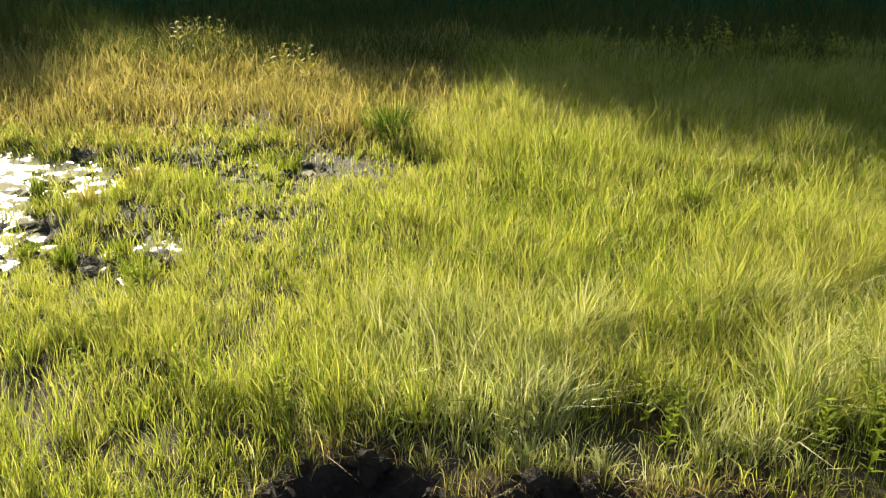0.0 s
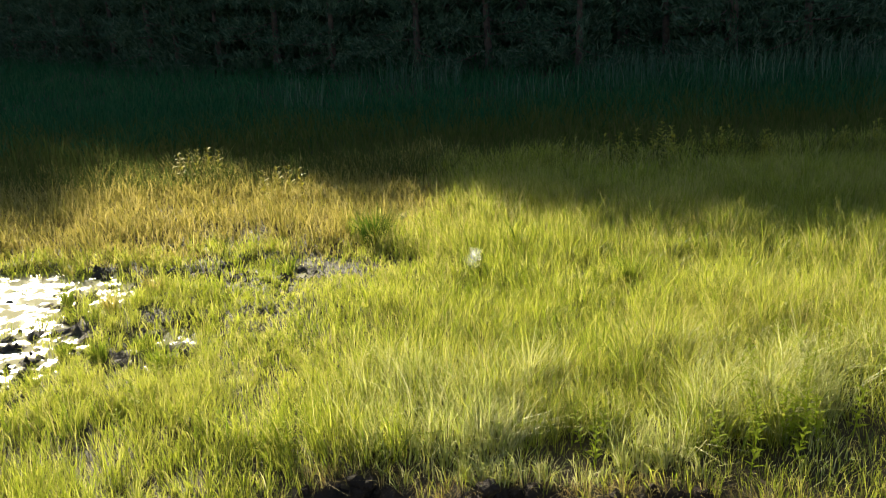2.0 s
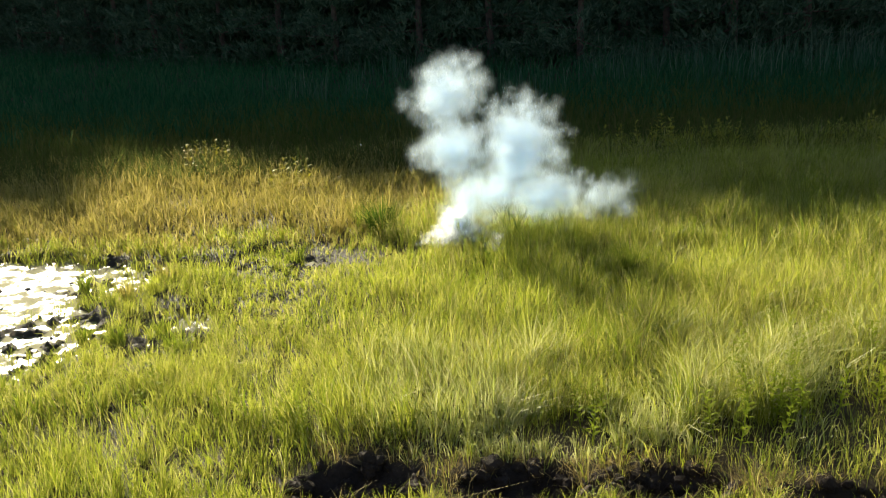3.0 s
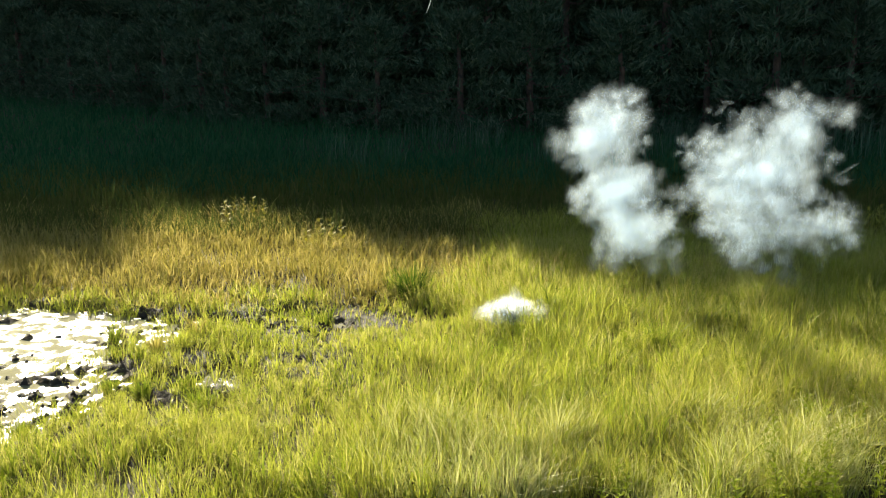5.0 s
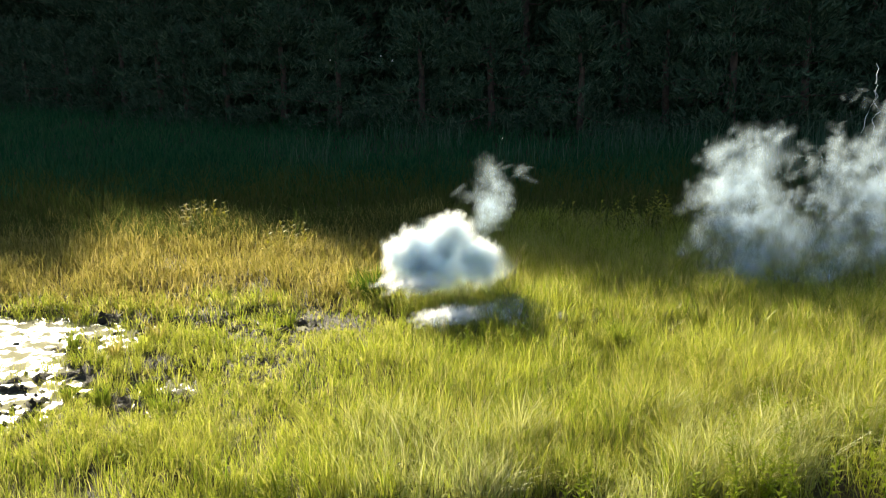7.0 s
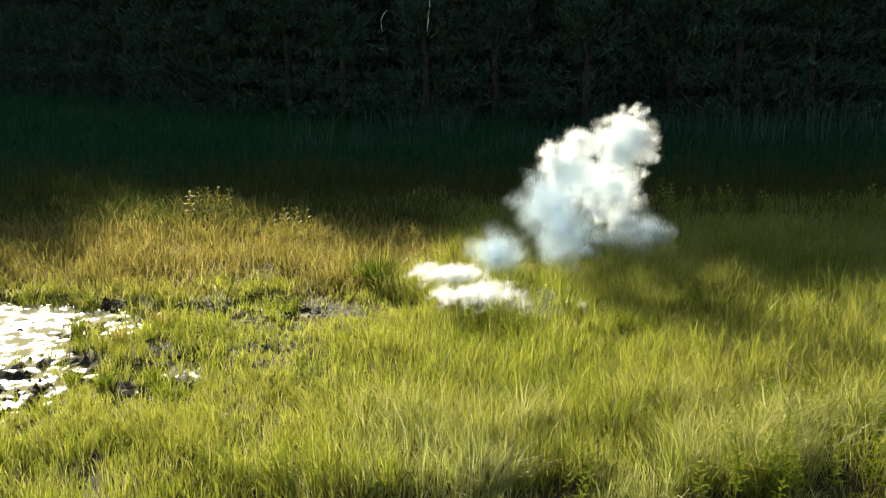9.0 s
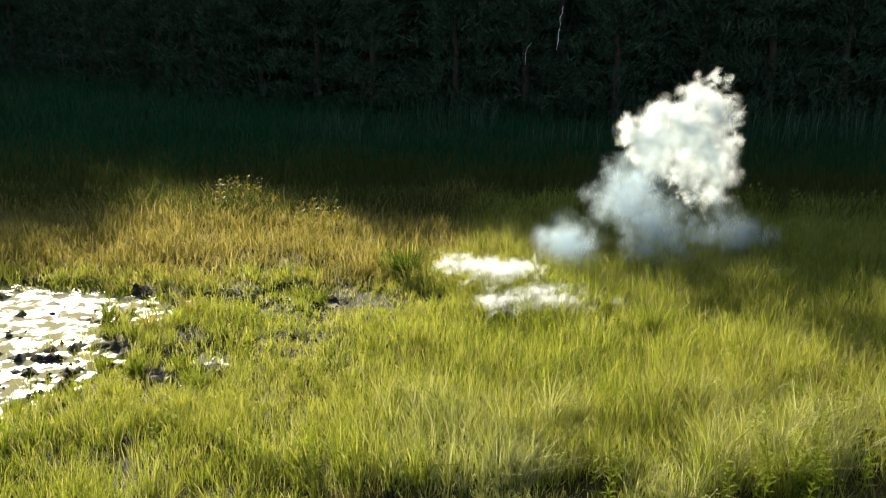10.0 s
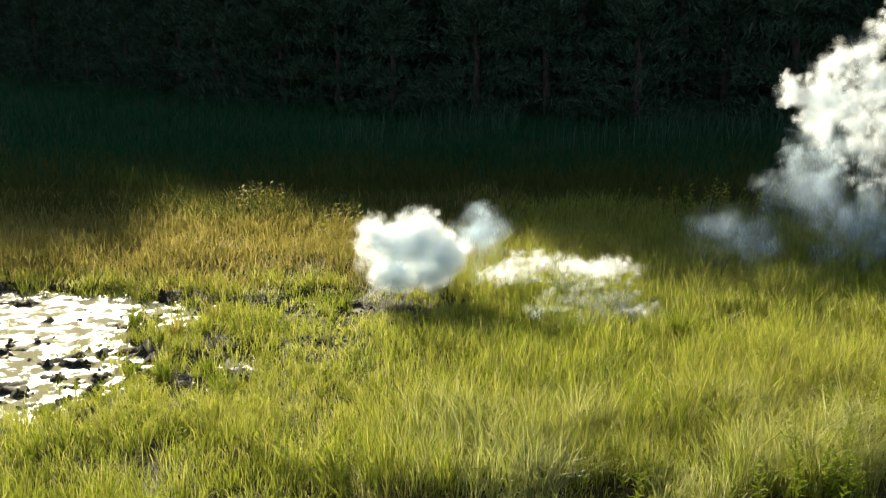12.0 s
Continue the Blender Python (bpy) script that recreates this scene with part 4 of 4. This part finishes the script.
THIRD = [
    (DENSE_BITS, 18, [(11.4, -0.78, 5.90, 0.20, 0.09, 0.09), (11.5, -0.79, 5.90, 0.25, 0.11, 0.11), (12, -0.88, 5.90, 0.36, 0.18, 0.18)]),
    (DENSE_BITS, 18, [(11.4, -0.55, 5.90, 0.18, 0.10, 0.10), (11.5, -0.56, 5.90, 0.22, 0.13, 0.13), (12, -0.62, 5.90, 0.39, 0.19, 0.19)]),
    (DENSE_BITS, 14, [(11.4, -0.43, 5.90, 0.16, 0.04, 0.04), (11.5, -0.44, 5.90, 0.16, 0.07, 0.07), (12, -0.37, 5.90, 0.27, 0.13, 0.13)]),
    (DENSE_BITS, 12, [(11.4, -0.69, 5.90, 0.04, 0.09, 0.03), (11.5, -0.67, 5.90, 0.04, 0.12, 0.03), (12, -0.82, 5.90, 0.08, 0.15, 0.06)]),
    (DENSE_BITS, 10, [(11.4, -0.55, 5.90, 0.04, 0.06, 0.03), (11.5, -0.51, 5.90, 0.04, 0.11, 0.03), (12, -0.51, 5.90, 0.11, 0.15, 0.05)]),
    (THIN_BITS, 9, [(11.4, -0.08, 5.90, 0.26, 0.04, 0.04), (11.5, -0.07, 5.90, 0.31, 0.04, 0.06), (12, -0.12, 5.90, 0.44, 0.09, 0.13)]),
    (LYING_BITS, 6, [(11.4, -0.08, 5.90, 0.05, 0.13, 0.03), (11.5, -0.05, 5.90, 0.06, 0.15, 0.03), (12, 0.02, 5.90, 0.08, 0.25, 0.03)]),
]
moves = [
    smoke_cloud("white smoke cloud drifting off from the grass", (0.08, 5.85, -0.1), 2.28, FIRST),
    smoke_cloud("dense white smoke cloud rising off the meadow", (-0.1, 6.2, -0.1), 6.45, SECOND),
    smoke_cloud("fresh dense burst of white smoke low over the grass", (-0.62, 5.9, -0.1), 11.28, THIRD),
]


def small_wisp(label, source, rows):
    wisp = new("smoke_wisp", FINE[0])
    tagged(wisp, label, "smoke", "small wisps of smoke", "stuff")
    hidden = (source[0], source[1], -0.6)

    def move():
        walk(wisp, [(0.0, pose(*hidden)), (rows[0][0] - 0.2, pose(*hidden))] + [(t, pose(x, y, z, 0, 0, 20 * t)) for t, x, y, z in rows])
    return move


moves += [
    small_wisp("small white wisp of smoke in the grass", (0.25, 5.4), [(1.8, 0.25, 5.4, -0.04), (2.3, 0.28, 5.4, 0.0), (2.6, 0.35, 5.4, 0.02), (4.8, 0.45, 5.5, -0.05), (12.0, 0.6, 5.5, -0.06)]),
    small_wisp("small white wisp of smoke beside the tussock", (-0.54, 5.8), [(10.2, -0.58, 5.8, -0.06), (11.0, -0.54, 5.8, -0.02), (11.5, -0.5, 5.85, 0.05), (12.0, -0.4, 5.9, 0.1)]),
]


# ---- falling smoke trails, built as solid strands ----
def thread(label, points, width, rows):
    """A thin, kinked, sunlit smoke trail, built as a solid strand that sinks through the air and drifts."""
    bm = bmesh.new()
    at = Vector((0, 0, 0))
    for k in range(points):
        nxt = at + Vector((rng.normal(0, 0.028), rng.normal(0, 0.02), -rng.uniform(0.03, 0.07)))
        thin = 0.12 if k % 5 == 4 else 1.0
        tube(bm, at, nxt, width * thin * rng.uniform(0.4, 1), width * thin * rng.uniform(0.4, 1), 4)
        at = nxt
    me = bpy.data.meshes.new("falling_trail")
    bm.to_mesh(me)
    bm.free()
    me.materials.append(PALE_MATT)
    ob = tagged(new("falling_trail", me), label, "thread", "threads in the air")

    def move():
        walk(ob, [(t, pose(x, y, z, 0, 0, 6 * t)) for t, x, y, z in rows])
    return move


moves += [
    thread("kinked white smoke trail sinking through the air", 26, 0.006, [(0.0, -1.6, 8.0, 9.0), (4.6, -1.0, 8.0, 4.6), (5.2, -0.3, 8.0, 3.3), (5.5, 0.08, 8.0, 2.5), (6.0, 1.5, 8.0, 2.3), (6.6, 3.2, 8.2, 2.0), (8.0, 7.5, 9, 1.5), (12.0, 14, 11, 0.8)]),
    thread("short kinked white smoke trail sinking through the air", 9, 0.005, [(0.0, -1.2, 8.0, 9.0), (4.6, -0.8, 8.0, 4.0), (5.2, -0.2, 8.0, 2.3), (5.5, 0.17, 8.0, 1.75), (6.0, 1.7, 8.0, 1.8), (6.6, 3.3, 8.2, 1.7), (8.0, 7.5, 9, 1.3), (12.0, 14, 11, 0.7)]),
    thread("kinked white smoke trail sinking through the air", 9, 0.005, [(0.0, -1.4, 8.0, 12.0), (8.2, -0.8, 8.0, 4.5), (9.0, -0.15, 8.0, 2.5), (9.5, -0.12, 8.0, 2.1), (10.0, 0.8, 8.0, 2.25), (10.6, 2.0, 8.2, 2.3), (12.0, 5.5, 9, 1.8)]),
    thread("short kinked white smoke trail sinking through the air", 4, 0.004, [(0.0, -1.8, 8.0, 12.0), (8.2, -1.0, 8.0, 4.0), (9.0, -0.6, 8.0, 2.3), (9.5, -0.47, 8.0, 1.78), (10.0, 0.5, 8.0, 1.9), (10.6, 1.8, 8.2, 2.0), (12.0, 5.0, 9, 1.6)]),
]


# ---- scraps thrown up by the bursts ----
def scrap(size, white, bang, source, up, drift):
    bm = bmesh.new()
    a = [bm.verts.new((size * math.cos(k * 1.26) * rng.uniform(0.4, 1), size * math.sin(k * 1.26) * rng.uniform(0.3, 0.9), size * 0.15 * (k % 2))) for k in range(5)]
    bm.faces.new(a)
    bmesh.ops.solidify(bm, geom=bm.faces[:], thickness=size * 0.25)
    me = bpy.data.meshes.new("scrap")
    bm.to_mesh(me)
    bm.free()
    me.materials.append(PALE_MATT if white else PEAT)
    ob = tagged(new("scrap", me), "white torn paper scrap thrown over the meadow" if white else "black charred scrap thrown over the meadow", "scrap", "scraps of the bursts")
    x, y = source

    def move():
        low = -0.4
        rows = [(0.0, pose(x, y, low)), (bang, pose(x, y, low))]
        flight = 2 * math.sqrt(2 * up / 9.81)
        for k in range(1, 7):
            s = k / 6 * (flight + 0.05)
            z = 0.02 + math.sqrt(2 * 9.81 * up) * s - 4.9 * s * s
            rows.append((round(bang + s, 3), pose(x + drift[0] * s, y + drift[1] * s, max(z, -0.1), 60 * k, 45 * k, 0)))
        end = rows[-1][1].translation
        rows.append((12.0, Matrix.Translation((end.x, end.y, -0.1)) @ rows[-1][1].to_3x3().to_4x4()))
        walk(ob, rows)
    return move


for bang_, source_ in ((2.25, (0.08, 5.8)), (6.5, (-0.1, 6.2)), (11.3, (-0.62, 5.9))):
    for k_ in range(7):
        moves.append(scrap(rng.uniform(0.008, 0.018), k_ % 2 == 0, bang_, source_, rng.uniform(0.8, 2.4), (rng.uniform(-1.6, 1.8), rng.uniform(-0.4, 1.0))))


def motions():
    for move in moves:
        move()


motions()
